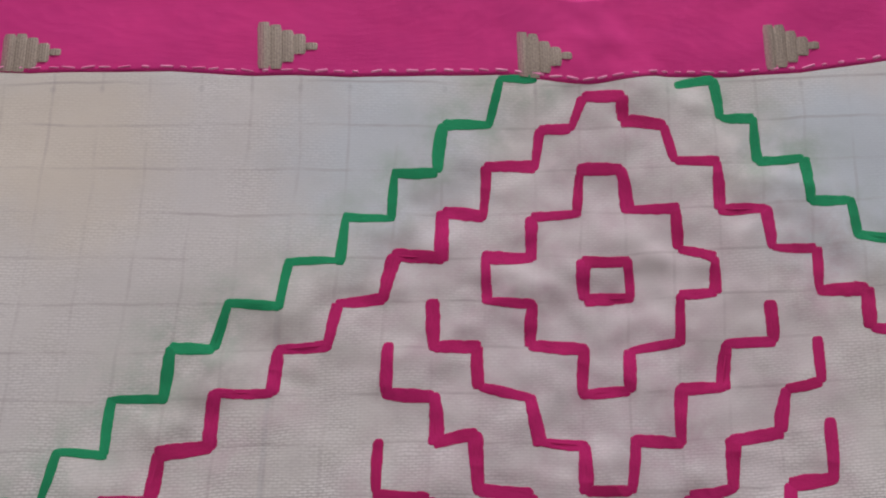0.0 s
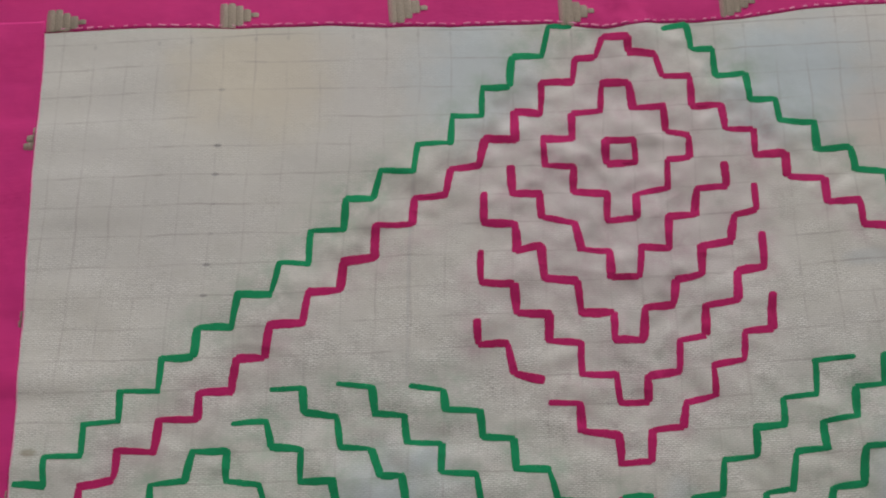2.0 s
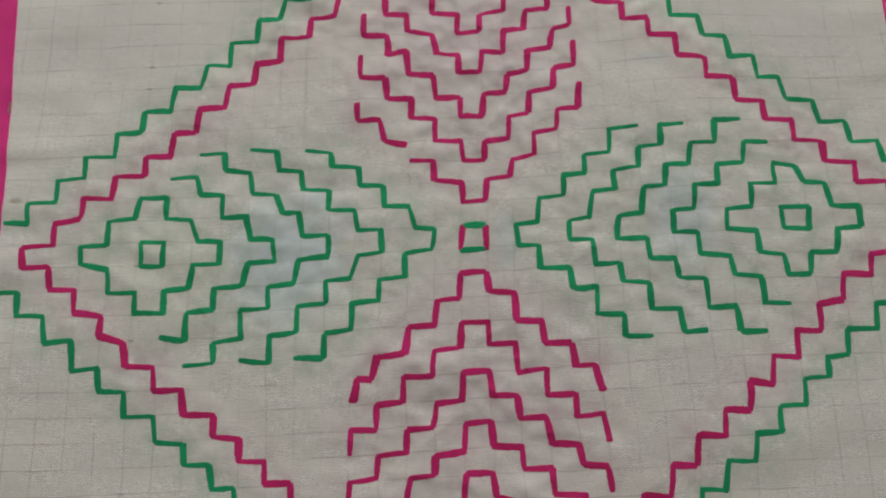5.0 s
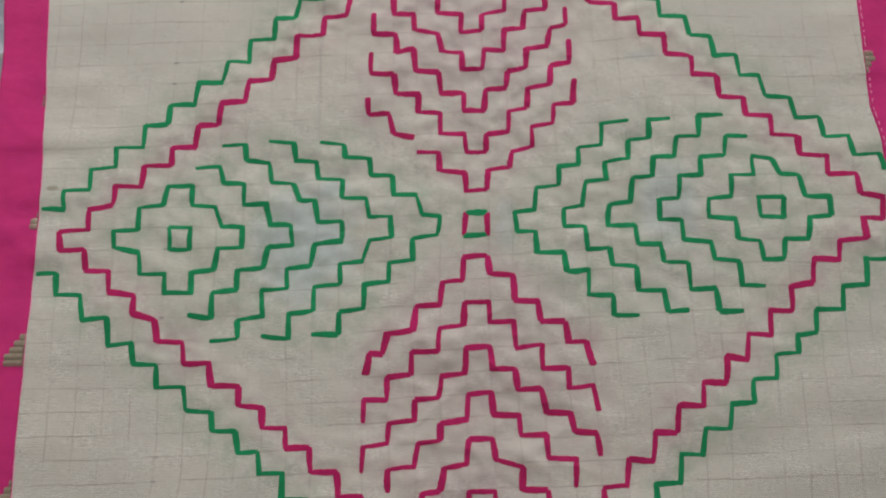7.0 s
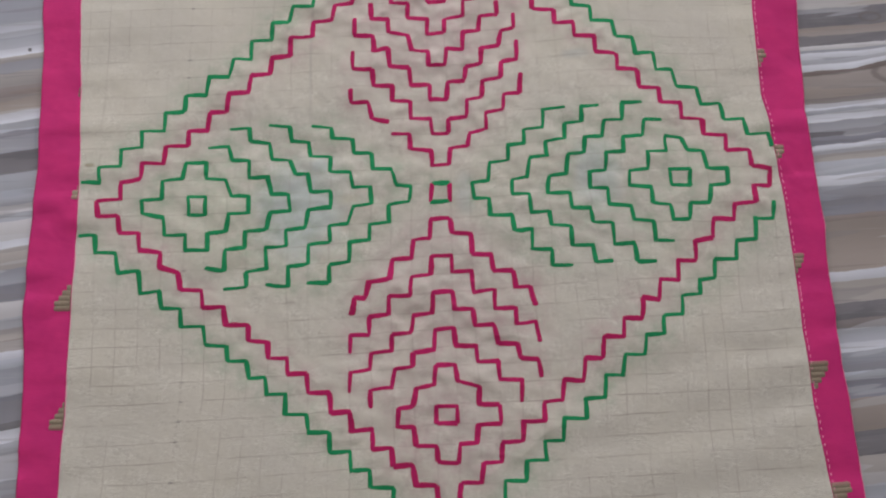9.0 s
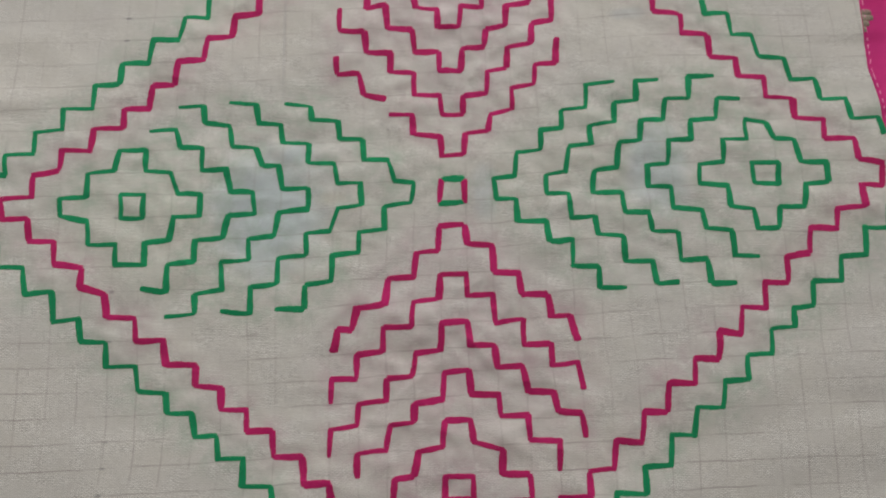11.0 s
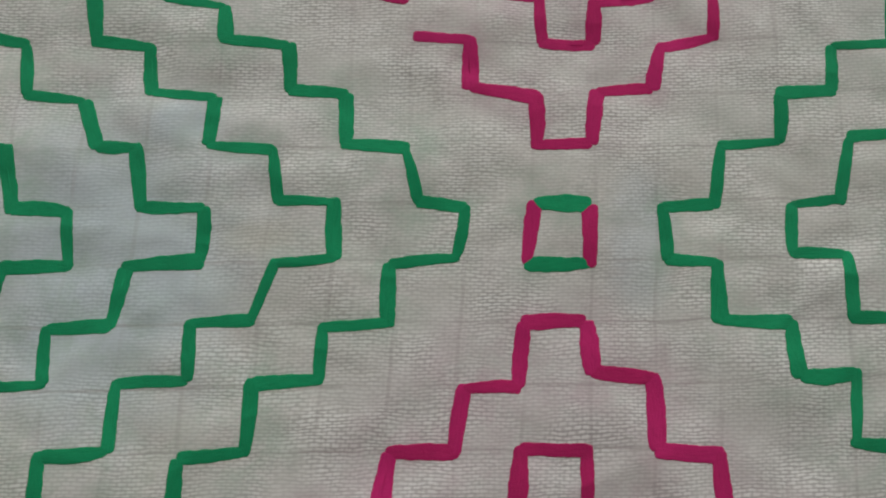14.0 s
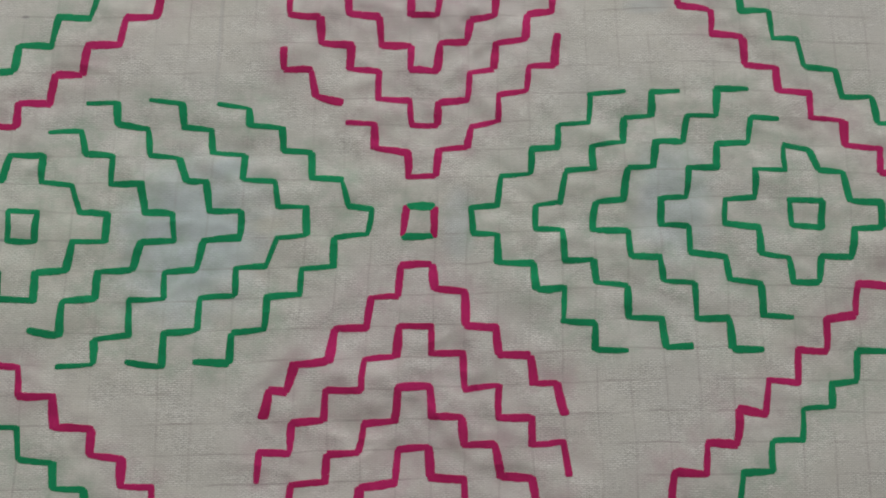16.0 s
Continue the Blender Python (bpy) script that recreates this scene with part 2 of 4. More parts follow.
RIGHT_EDGES = [0.2127, 0.1859, 0.1648, 0.1551, 0.144, 0.1389, 0.1357, 0.1292, 0.1228, 0.1152, 0.1107, 0.0848, 0.0786, 0.0723, 0.066, 0.0586, 0.0494, 0.0432, 0.0346, 0.0284, 0.0248, 0.0169, 0.0018, -0.0102, -0.0251, -0.0412, -0.0471, -0.0993, -0.1096, -0.1311, -0.148, -0.1574, -0.1712, -0.1795, -0.1989, -0.2069, -0.2253, -0.2564, -0.2793, -0.3062, -0.3321]


def sheet_material():
    """Bed sheet printed with long watercolour bands like weathered planks, with a few knots."""
    n = Nodes("printed_bed_sheet")
    pos = n.node("ShaderNodeTexCoord").outputs["Object"]
    sep = n.node("ShaderNodeSeparateXYZ")
    n.plug(sep.inputs[0], pos)
    x, y = sep.outputs[0], sep.outputs[1]
    # the bands lean a little, waver, and bend round knots
    bend = n.math("MULTIPLY", n.math("SUBTRACT", n.noise(pos, 1.0, 2.0, stretch=(5.0, 12.0, 1)), 0.5), 0.008)
    ripple = n.math("SUBTRACT", n.noise(pos, 1.0, 3.0, 0.6, stretch=(26.0, 60.0, 1)), 0.5)
    jitter = n.math("SUBTRACT", n.noise(pos, 1.0, 4.0, 0.65, stretch=(70.0, 160.0, 1), shift=(5, 9, 0)), 0.5)
    ring = None
    for kx, ky, size in ((0.496, 0.110, 0.012), (0.475, 0.175, 0.005), (-0.496, -0.217, 0.01), (0.578, -0.308, 0.012)):
        dx = n.math("DIVIDE", n.math("SUBTRACT", x, kx), size * 2.2)
        dy = n.math("DIVIDE", n.math("SUBTRACT", y, ky), size)
        d = n.math("SQRT", n.math("ADD", n.math("MULTIPLY", dx, dx), n.math("MULTIPLY", dy, dy)))
        push = n.math("MULTIPLY", n.math("MULTIPLY", n.math("SUBTRACT", y, ky), n.smooth(d, 2.2, 0.3)), -0.7)
        bend = n.math("ADD", bend, push)
        d = n.math("ADD", d, n.math("MULTIPLY", ripple, 0.5))
        r = n.math("MULTIPLY", n.smooth(d, 1.30, 1.12), n.smooth(d, 0.75, 0.98))
        ring = r if ring is None else n.math("MAXIMUM", ring, r)
    sides = []
    for letters, edges, slope, middle in ((LEFT_BANDS, LEFT_EDGES, 0.12, -0.41), (RIGHT_BANDS, RIGHT_EDGES, 0.05, 0.43)):
        low, span = edges[-1], edges[0] - edges[-1]
        run = n.math("ADD", n.math("ADD", y, bend), n.math("MULTIPLY", n.math("SUBTRACT", x, middle), -slope))
        run = n.math("ADD", n.math("MULTIPLY", n.math("FRACT", n.math("DIVIDE", n.math("SUBTRACT", run, low), span)), span), low)
        runs = [n.math("ADD", run, n.math("ADD", n.math("MULTIPLY", ripple, a), n.math("MULTIPLY", jitter, b)))
                for a, b in ((0.006, 0.0009), (-0.005, 0.0015), (0.003, -0.0013))]
        color = WASHES[letters[0]]
        rng = random.Random(len(letters))
        for k, letter in enumerate(letters[1:], 1):
            top, deep = edges[k], edges[k] - edges[k + 1]
            at = runs[k % 3]
            wash = WASHES[letter]
            # the wash pools along one side of a band and thins towards the other
            pool, thin = rng.choice(((0.84, 1.10), (1.08, 0.86), (0.93, 1.04), (1.0, 0.82)))
            wash = n.mix(n.smooth(at, top, top - max(deep, 0.006)), [c * pool for c in wash], [min(c * thin, 0.92) for c in wash])
            blur = rng.choice((0.0003, 0.0004, 0.0009))
            color = n.mix(n.smooth(at, top + blur, top - blur), color, wash)
        sides.append(color)
    # one half of the print runs out into the other in long tongues
    tongue = n.math("MULTIPLY", n.math("SUBTRACT", n.noise(pos, 1.0, 2.0, 0.5, stretch=(1.5, 45.0, 1), shift=(1, 4, 0)), 0.5), 1.2)
    base = n.mix(n.smooth(n.math("ADD", x, tongue), -0.03, 0.03), *sides)
    # brush streaks along the bands
    streak = n.noise(pos, 1.0, 4.0, 0.65, stretch=(7.0, 130.0, 1), shift=(3, 1, 0))
    base = n.mix(n.math("MULTIPLY", n.smooth(streak, 0.46, 0.30), 0.26), base, (0.24, 0.235, 0.26))
    base = n.mix(n.math("MULTIPLY", n.smooth(streak, 0.56, 0.70), 0.16), base, (0.58, 0.59, 0.64))
    hair = n.noise(pos, 1.0, 2.0, 0.5, stretch=(9.0, 300.0, 1), shift=(8, 2, 0))
    base = n.mix(n.math("MULTIPLY", n.smooth(hair, 0.36, 0.28), 0.28), base, (0.17, 0.16, 0.18))
    cloud = n.noise(pos, 1.0, 4.0, 0.6, stretch=(10.0, 24.0, 1), shift=(7, 5, 0))
    base = n.mix(n.math("MULTIPLY", n.smooth(cloud, 0.48, 0.7), 0.22), base, (0.37, 0.35, 0.36))
    # a second wash laid over the first in crisp-edged tongues
    lean = n.node("ShaderNodeVectorRotate", rotation_type="Z_AXIS")
    n.plug(lean.inputs["Vector"], pos)
    n.plug(lean.inputs["Angle"], -0.10)
    glaze = n.noise(lean.outputs[0], 1.0, 2.0, 0.45, stretch=(4.0, 46.0, 1), shift=(2, 8, 0))
    base = n.mix(n.math("MULTIPLY", n.smooth(glaze, 0.555, 0.570), 0.36), base, (0.26, 0.25, 0.275))
    base = n.mix(n.math("MULTIPLY", n.smooth(glaze, 0.405, 0.392), 0.30), base, (0.60, 0.62, 0.70))
    base = n.mix(n.math("MULTIPLY", ring, 0.6), base, (0.17, 0.15, 0.155))
    # a dark speck
    sx, sy = n.math("SUBTRACT", x, -0.4088), n.math("SUBTRACT", y, 0.1729)
    speck = n.math("SQRT", n.math("ADD", n.math("MULTIPLY", sx, sx), n.math("MULTIPLY", sy, sy)))
    base = n.mix(n.math("MULTIPLY", n.smooth(speck, 0.0025, 0.0014), 0.85), base, (0.09, 0.085, 0.10))
    fine = n.noise(pos, 900.0, 2.0)
    nrm = n.bump(n.noise(pos, 9.0, 3.0), 0.3, 0.012)
    nrm = n.bump(fine, 0.12, 0.0004, nrm)
    return n.done(base, 0.88, nrm)


def plain_material(name, a, b, scale, rough):
    n = Nodes(name)
    pos = n.node("ShaderNodeTexCoord").outputs["Object"]
    base = n.mix(n.smooth(n.noise(pos, scale, 5.0, 0.6), 0.35, 0.7), a, b)
    return n.done(base, rough, n.bump(n.noise(pos, scale * 40, 3.0), 0.15, 0.002))


MUSLIN = muslin_material()
PINK = border_material()
CRIMSON = thread_material("crimson_yarn", (0.43, 0.012, 0.105), (0.50, 0.016, 0.135))
GREEN = thread_material("green_yarn", (0.008, 0.235, 0.090), (0.012, 0.285, 0.112))
PALE = thread_material("pale_pink_thread", (0.80, 0.22, 0.42), (0.84, 0.36, 0.52))
GOLD = metallic_thread_material()
SHEET = sheet_material()
PLASTER = plain_material("pale_plaster", (0.72, 0.70, 0.66), (0.66, 0.64, 0.60), 1.3, 0.9)
CEILING_PAINT = plain_material("white_ceiling_paint", (0.80, 0.79, 0.77), (0.76, 0.75, 0.73), 1.1, 0.9)
FLOOR_TILE = plain_material("grey_cement_floor", (0.34, 0.33, 0.31), (0.28, 0.27, 0.26), 2.0, 0.6)
TICKING = plain_material("cotton_ticking", (0.60, 0.58, 0.54), (0.55, 0.53, 0.50), 4.0, 0.9)


# ---- shared helpers ----
def mesh_object(name, verts, faces, material, parent=None, label="", uv=None, uv_name="grid", soft=True, rim=0):
    """One mesh object; uv holds one pair to a vertex."""
    me = bpy.data.meshes.new(name)
    me.from_pydata(verts, [], faces)
    me.materials.append(material)
    if soft:
        me.shade_smooth()
    if rim:
        me.polygons.foreach_set("use_smooth", [k < len(faces) - rim for k in range(len(faces))])
    if uv is not None:
        layer = me.uv_layers.new(name=uv_name)
        index = np.empty(len(me.loops), dtype=np.int32)
        me.loops.foreach_get("vertex_index", index)
        layer.data.foreach_set("uv", np.asarray(uv, dtype=np.float32)[index].ravel())
    me.update()
    ob = new(name, me)
    ob.parent = parent
    if label:
        tagged(ob, label)
    return ob


def part(name, bm, material, parent, label=""):
    me = bpy.data.meshes.new(name)
    bm.to_mesh(me)
    bm.free()
    me.materials.append(material)
    ob = new(name, me)
    ob.parent = parent
    return tagged(ob, label)


def boxes(*spans):
    """Boxes, each from its least corner to its greatest, in one bmesh."""
    bm = bmesh.new()
    for a, b in spans:
        m = Matrix.Translation([(p + q) / 2 for p, q in zip(a, b)]) @ Matrix.Diagonal([*(q - p for p, q in zip(a, b)), 1])
        bmesh.ops.create_cube(bm, size=1, matrix=m)
    return bm


def value_noise(x, y, seed):
    """Smooth noise from -1 to 1 on arrays."""
    rng = np.random.RandomState(seed)
    table = rng.uniform(-1, 1, (64, 64))
    x0, y0 = np.floor(x).astype(int), np.floor(y).astype(int)
    fx, fy = x - x0, y - y0
    fx, fy = fx * fx * fx * (fx * (6 * fx - 15) + 10), fy * fy * fy * (fy * (6 * fy - 15) + 10)
    a, b = table[x0 % 64, y0 % 64], table[(x0 + 1) % 64, y0 % 64]
    c, d = table[x0 % 64, (y0 + 1) % 64], table[(x0 + 1) % 64, (y0 + 1) % 64]
    return (a * (1 - fx) + b * fx) * (1 - fy) + (c * (1 - fx) + d * fx) * fy


# ---- the room that closes the place ----
W = 0.15
tagged(part("floor", boxes(((-ROOM_X, -ROOM_Y, -W), (ROOM_X, ROOM_Y, 0))), FLOOR_TILE, None), "plain grey cement floor under the bed", "floor", kind="structure")
tagged(part("ceiling", boxes(((-ROOM_X, -ROOM_Y, ROOM_H), (ROOM_X, ROOM_Y, ROOM_H + W))), CEILING_PAINT, None), "plain white painted ceiling of the room", "ceiling", kind="structure")
tagged(part("wall_west", boxes(((-ROOM_X - W, -ROOM_Y, 0), (-ROOM_X, ROOM_Y, ROOM_H))), PLASTER, None), "plain pale plastered wall of the room", "wall", kind="structure")
tagged(part("wall_east", boxes(((ROOM_X, -ROOM_Y, 0), (ROOM_X + W, ROOM_Y, ROOM_H))), PLASTER, None), "plain pale plastered wall of the room", "wall", kind="structure")
tagged(part("wall_south", boxes(((-ROOM_X - W, -ROOM_Y - W, 0), (ROOM_X + W, -ROOM_Y, ROOM_H))), PLASTER, None), "plain pale plastered wall of the room", "wall", kind="structure")
# unseen opening, assumed so that the added lamp can shine in
WX0, WX1, WZ0, WZ1 = -1.0, 1.3, 0.95, 2.55
tagged(part("wall_north", boxes(
    ((-ROOM_X - W, ROOM_Y, 0), (WX0, ROOM_Y + W, ROOM_H)), ((WX1, ROOM_Y, 0), (ROOM_X + W, ROOM_Y + W, ROOM_H)),
    ((WX0, ROOM_Y, 0), (WX1, ROOM_Y + W, WZ0)), ((WX0, ROOM_Y, WZ1), (WX1, ROOM_Y + W, ROOM_H))), PLASTER, None),
    "plain pale plastered wall with an assumed window opening", "wall", kind="structure")

# ---- bed ----
bed = tagged(new("mattress"), "plain cotton mattress under the printed sheet", "mattress")
bm = boxes(((-0.95, -1.05, 0.0), (0.95, 1.05, BED_TOP - 0.012)))
bmesh.ops.bevel(bm, geom=bm.edges[:], offset=0.05, segments=3, affect="EDGES")
part("mattress_body", bm, TICKING, bed)


def bed_sheet():
    """The sheet lies slack on the mattress and hangs a little over its sides."""
    nx, ny = 150, 160
    xs, ys = np.meshgrid(np.linspace(-1.0, 1.0, nx + 1), np.linspace(-1.1, 1.1, ny + 1), indexing="ij")
    z = BED_TOP - 0.0004 + 0.0012 * value_noise(xs * 9 + 3, ys * 13 + 5, 11) + 0.0008 * value_noise(xs * 25, ys * 31, 12)
    over = np.maximum(np.abs(xs) - 0.93, 0) * 3.5 + np.maximum(np.abs(ys) - 1.03, 0) * 3.5
    z = z - over
    top = np.stack([xs, ys, z], -1).reshape(-1, 3)
    low = top - (0, 0, 0.003)
    verts = np.concatenate([top, low])
    return verts, slab_faces(nx, ny)


def slab_faces(nx, ny):
    """Faces of a sheet of nx by ny cells with an upper and a lower side."""
    k = np.arange((nx + 1) * (ny + 1)).reshape(nx + 1, ny + 1)
    upper = np.stack([k[:-1, :-1], k[1:, :-1], k[1:, 1:], k[:-1, 1:]], -1).reshape(-1, 4)
    n = k.size
    lower = upper[:, ::-1] + n
    rim = np.concatenate([k[:-1, 0], k[-1, :-1], k[:0:-1, -1], k[0, :0:-1]])
    nxt = np.roll(rim, -1)
    side = np.stack([nxt, rim, rim + n, nxt + n], -1)
    return np.concatenate([upper, lower, side]).tolist()


verts, faces = bed_sheet()
sheet = mesh_object("bed_sheet", verts.tolist(), faces, SHEET)
tagged(sheet, "bed sheet printed with grey, white and brown wavy wood-like bands", "bed sheet")

# ---- the pattern of the embroidery ----
# A grid is ruled on the cloth by hand; places on it are counted in cells (i across, j away).
MOVES = {"R": (1, 0), "L": (-1, 0), "U": (0, 1), "D": (0, -1)}
hand = random.Random(21)
# how far the hand wandered off the ruled crossings, end by end along each line, in hundredths of a cell: across, away
WANDER = {}
WANDER["west", "inner"] = (2, -12, -2, -31, 4, 6, 2, -4, 10, 12, -2, 2, 5, 5, -3, -2, 23, 3, -4, -9, -13, 4, -13, -6, -8, 0, -5, -7, -4, 10, -1, 4, 0, 2, 4, -7, 5, -5, 1, 3)
WANDER["west", "second"] = (-6, 6, -6, -11, 4, 5, -11, -8, -1, 8, -4, -1, -6, 7, -6, -4, 9, 4, -5, 0, 3, 5, 15, -3, -13, 4, -2, 1, 6, 10, 1, 8, 3, 6, 6, -1, 8, -9, 1, 9)
WANDER["west", "third"] = (8, -5, 1, -3, 5, 20, -3, 1, 10, 3, -3, -7, 25, 7, -15, 4, 2, -2, -2, -5, 1, 2, -7, -5, -19, 1, -13, -3, -4, 10, -8, 8, 3, -6, 1, -18, 6, 2, 4, -5)
WANDER["west", "fourth"] = (4, -12, 0, -7, 17, 11, 2, 1, 2, 0, -10, 0, 14, -4, -6, -9, 6, 0, 9, -4, -6, 6, -7, 1, -6, 13, -2, 4, -2, -6, 10, 10)
WANDER["west", "cross"] = (2, 2, -4, 3, -4, 7, -11, -6, 18, -1, 1, -6, 2, 0, 8, -1, -4, 3, 10, -5, 13, 4, 9, 7, 7, -11, 6, -9, -2, -12, 3, 13, -2, -12, -10, -9, -9, -3, -16, 8)
WANDER["west", "square"] = (10, 0, -4, -2, -4, -2, 15, -1)
WANDER["west", "stair"] = (6, 3, -5, -9, 4, -2, 2, -5, -10, 14, -4, 7, -4, 0, 5, 6, 9, 5, 12, -10, 0, -7, 12, -3, -10, -3, -1, 0, -5, 3, 6, 1, -5, 3, 2, -6, -6, 3, -7, 12, -1, 5, 1, 0, -5, 4, 6, -2, -4, 8, 11, 8, 7, -2, 3, 8, -11, -3, -8, 11, 0, 10, 9, -4, -22, -2, 7, -26)
WANDER["north", "inner"] = (6, 19, -7, 5, 5, 2, -5, 13, 0, 3, -2, 7, 9, -9, -6, 12, 3, 7, -5, 9, 4, 5, 0, -4, -6, 15, -10, 4, 0, 12, -17, -15, 2, 10, -17, 5, -2, 5, -5, -14)
WANDER["north", "second"] = (-5, 19, -10, 6, 7, 2, -3, 7, -4, -1, -13, 1, 4, -9, -5, -10, -3, -17, -5, -1, 10, 1, 3, -7, 0, -1, 1, -1, 4, 9, 9, -5, 12, 1, 5, -6, 7, 1, 7, 8)
WANDER["north", "third"] = (-11, -5, -14, 1, 17, -9, -1, 4, 2, -6, -6, 2, 9, -10, -4, 9, 0, 0, -10, -2, 2, 4, 5, -6, 6, -4, -2, -2, -2, 9, -10, 16, 14, -3, 8, -7, 15, 0, 13, 6)
WANDER["north", "fourth"] = (-4, -24, -2, -10, 3, -7, -10, 3, 5, 4, -2, -6, 5, 3, -8, 5, 3, 6, 4, -6, 15, 2, -4, -9, -5, 14, -11, -1, 2, -1, -6, 1)
WANDER["north", "cross"] = (-13, -16, -14, 5, 11, 4, 7, 2, 1, -13, -3, 4, 2, -3, 8, -6, -4, 3, -1, -7, 5, 3, -3, 1, -5, -2, -7, -7, -7, 0, 0, 2, -9, -1, 4, 5, 7, 2, 12, 8)
WANDER["north", "square"] = (0, -14, 6, 3, 10, 2, 8, -12)
WANDER["north", "stair"] = (7, -26, -6, -27, -4, 13, -12, 0, 9, 12, 1, 6, 4, -8, 1, -11, 9, -1, 5, -7, 1, -6, -2, -10, -8, 5, 9, -10, 5, 2, 3, 0, 3, 15, 2, 1, 0, 8, 6, -8, 1, 4, 4, -1, 3, -5, 5, -7, 5, 4, 4, 1, -2, 5, 1, 0, -3, 5, 3, -3, -5, 2, 6, 6, 11, 7, -1, -11)
WANDER["east", "inner"] = (-12, -6, -3, 1, -1, -12, 2, -2, 5, 7, 19, 4, 10, -9, -2, -3, -6, -7, 17, 0, 8, -10, -8, -5, 3, 1, -1, 6, 4, -5, -10, -3, -6, -18, -7, -14, 4, -9, 12, -5)
WANDER["east", "second"] = (-15, 3, 7, 0, -2, -7, 0, 1, -1, 4, 3, 18, -7, -4, 5, -3, -3, 2, 13, 7, 15, -9, -8, -1, 13, 11, 1, 13, 0, -3, -1, 8, 7, 1, -9, 3, -3, -8, -13, -8)
WANDER["east", "third"] = (-6, -7, 4, -8, 0, -8, 3, -10, 1, 8, 5, 16, -4, -4, 9, 2, 3, -10, -7, -2, 5, -6, -9, -2, 8, 14, -13, 14, 1, 6, -12, 3, 5, 1, -4, -2, 6, 1, -1, 3)
WANDER["east", "fourth"] = (-3, -1, 7, 3, 5, 6, 10, 18, 0, -6, -8, 9, -9, -2, 3, 5, 5, -1, -16, 0, -3, 7, -13, 8, -8, -6, -7, 1, 8, -1, -8, -5)
WANDER["east", "cross"] = (-13, 15, 3, 13, -5, -6, 8, 5, 7, -6, -1, 6, 7, -9, 0, -1, 6, 3, 1, 1, 4, -4, -17, -18, 6, 4, -19, 0, -4, -3, -9, -5, -10, 6, 4, -1, -10, 1, -2, 2)
WANDER["east", "square"] = (3, -4, 12, 3, 9, -8, 11, -9)
WANDER["east", "stair"] = (-1, -11, -14, -12, 12, -4, 15, -1, 9, -10, 2, 9, 3, 14, -9, 11, 0, -5, -4, -7, 9, -3, -1, -12, 9, -4, -8, -15, 12, 2, -4, -11, 8, -3, 0, -1, 8, 8, -5, -5, 10, 3, -4, -15, 5, 0, -8, -6, 3, -12, 4, -4, 3, -1, -3, 0, 1, -1, -4, 1, 12, -1, 0, 2, 7, 6, 0, 0)
WANDER["south", "inner"] = (14, 15, 27, 6, -22, -3, -2, -13, -3, -4, 8, -2, 2, -2, 11, -6, -8, -3, -4, -3, -8, 1, 3, 20, -4, 8, 1, -4, -3, -14, 6, -3, 2, -9, 11, -1, -19, -1, 1, -1)
WANDER["south", "second"] = (4, 7, 8, 3, -3, -4, -2, -5, -9, 2, -8, 2, -4, -3, 3, -2, -6, 5, -1, 3, -3, -1, -1, 10, -3, 7, 2, -11, 7, -1, 2, -6, 2, -9, -1, 4, -8, 12, 4, 6)
WANDER["south", "third"] = (-2, -4, 5, 0, -3, 10, 3, -7, 2, 0, 4, -10, -8, -8, 5, -14, -5, -8, 2, 3, -3, 4, 4, 4, -6, -2, 0, 8, -10, 8, 5, 6, -4, -2, 7, 22, -11, 12, -1, 17)
WANDER["south", "fourth"] = (-3, 9, -4, -3, -3, 4, 15, 1, -3, 6, 0, -20, 0, -7, 7, -2, -5, 4, 0, 7, -1, -3, 2, 12, -1, 13, 1, 16, 5, 8, -1, -1)
WANDER["south", "cross"] = (17, 2, 25, -6, -9, 0, 9, -8, -6, 6, 5, 6, -7, 4, 2, 17, 4, -17, -3, -6, -7, -10, -3, -10, -9, -11, -16, 2, 5, 0, -4, 5, 2, 15, -4, -6, 2, 0, -9, -3)
WANDER["south", "square"] = (-2, 7, 0, -7, -5, -12, -6, 2)
WANDER["south", "stair"] = (0, 0, 0, 0, -6, -3, 2, 2, -16, 7, -4, 1, -12, -2, 3, -5, 1, -1, 6, -6, -3, -4, 8, -6, 0, 3, -1, 7, -8, 9, -3, 12, -6, -2, 2, 4, 1, -8, 7, 7, 10, -8, 4, -2, -4, 1, -4, 0, -9, -8, -8, -1, -21, -10, -7, 19, -6, -3, -4, 14, -11, 7, 2, 11, -7, 7, 6, 3)
WANDER["green", "north_west"] = (25, 6, 7, -1, 0, -8, -2, -8, -3, -5, -6, 3, -10, 1, -4, -2, 0, 5, -10, 5, -7, -2, -8, -4, 4, 3, -4, -1, 16, 1, 2, -8, 1, 3, -2, 1, -1, 8, -21, 2, -5, 3, -4, -9, 3, -7, 3, -6, 5, -4, -2, -9, -1, -5, -11, -4, -2, 3, -4, 7, 23, 15, -2, 16)
WANDER["green", "south_west"] = (18, 1, -5, 1, -1, 5, -10, 3, 6, -6, -2, 3, 7, -16, -6, -4, 4, 4, -7, -2, -7, -1, -5, -2, 4, -5, 2, -17, 7, 1, -4, -4, 10, 3, -13, 4, -1, 11, -11, 8, -9, 3, -6, -4, 7, 2, 4, -2, 9, -8, 0, -6, 6, -4, -11, -4, -5, 5, 0, 0, 0, 0, 0, 0)
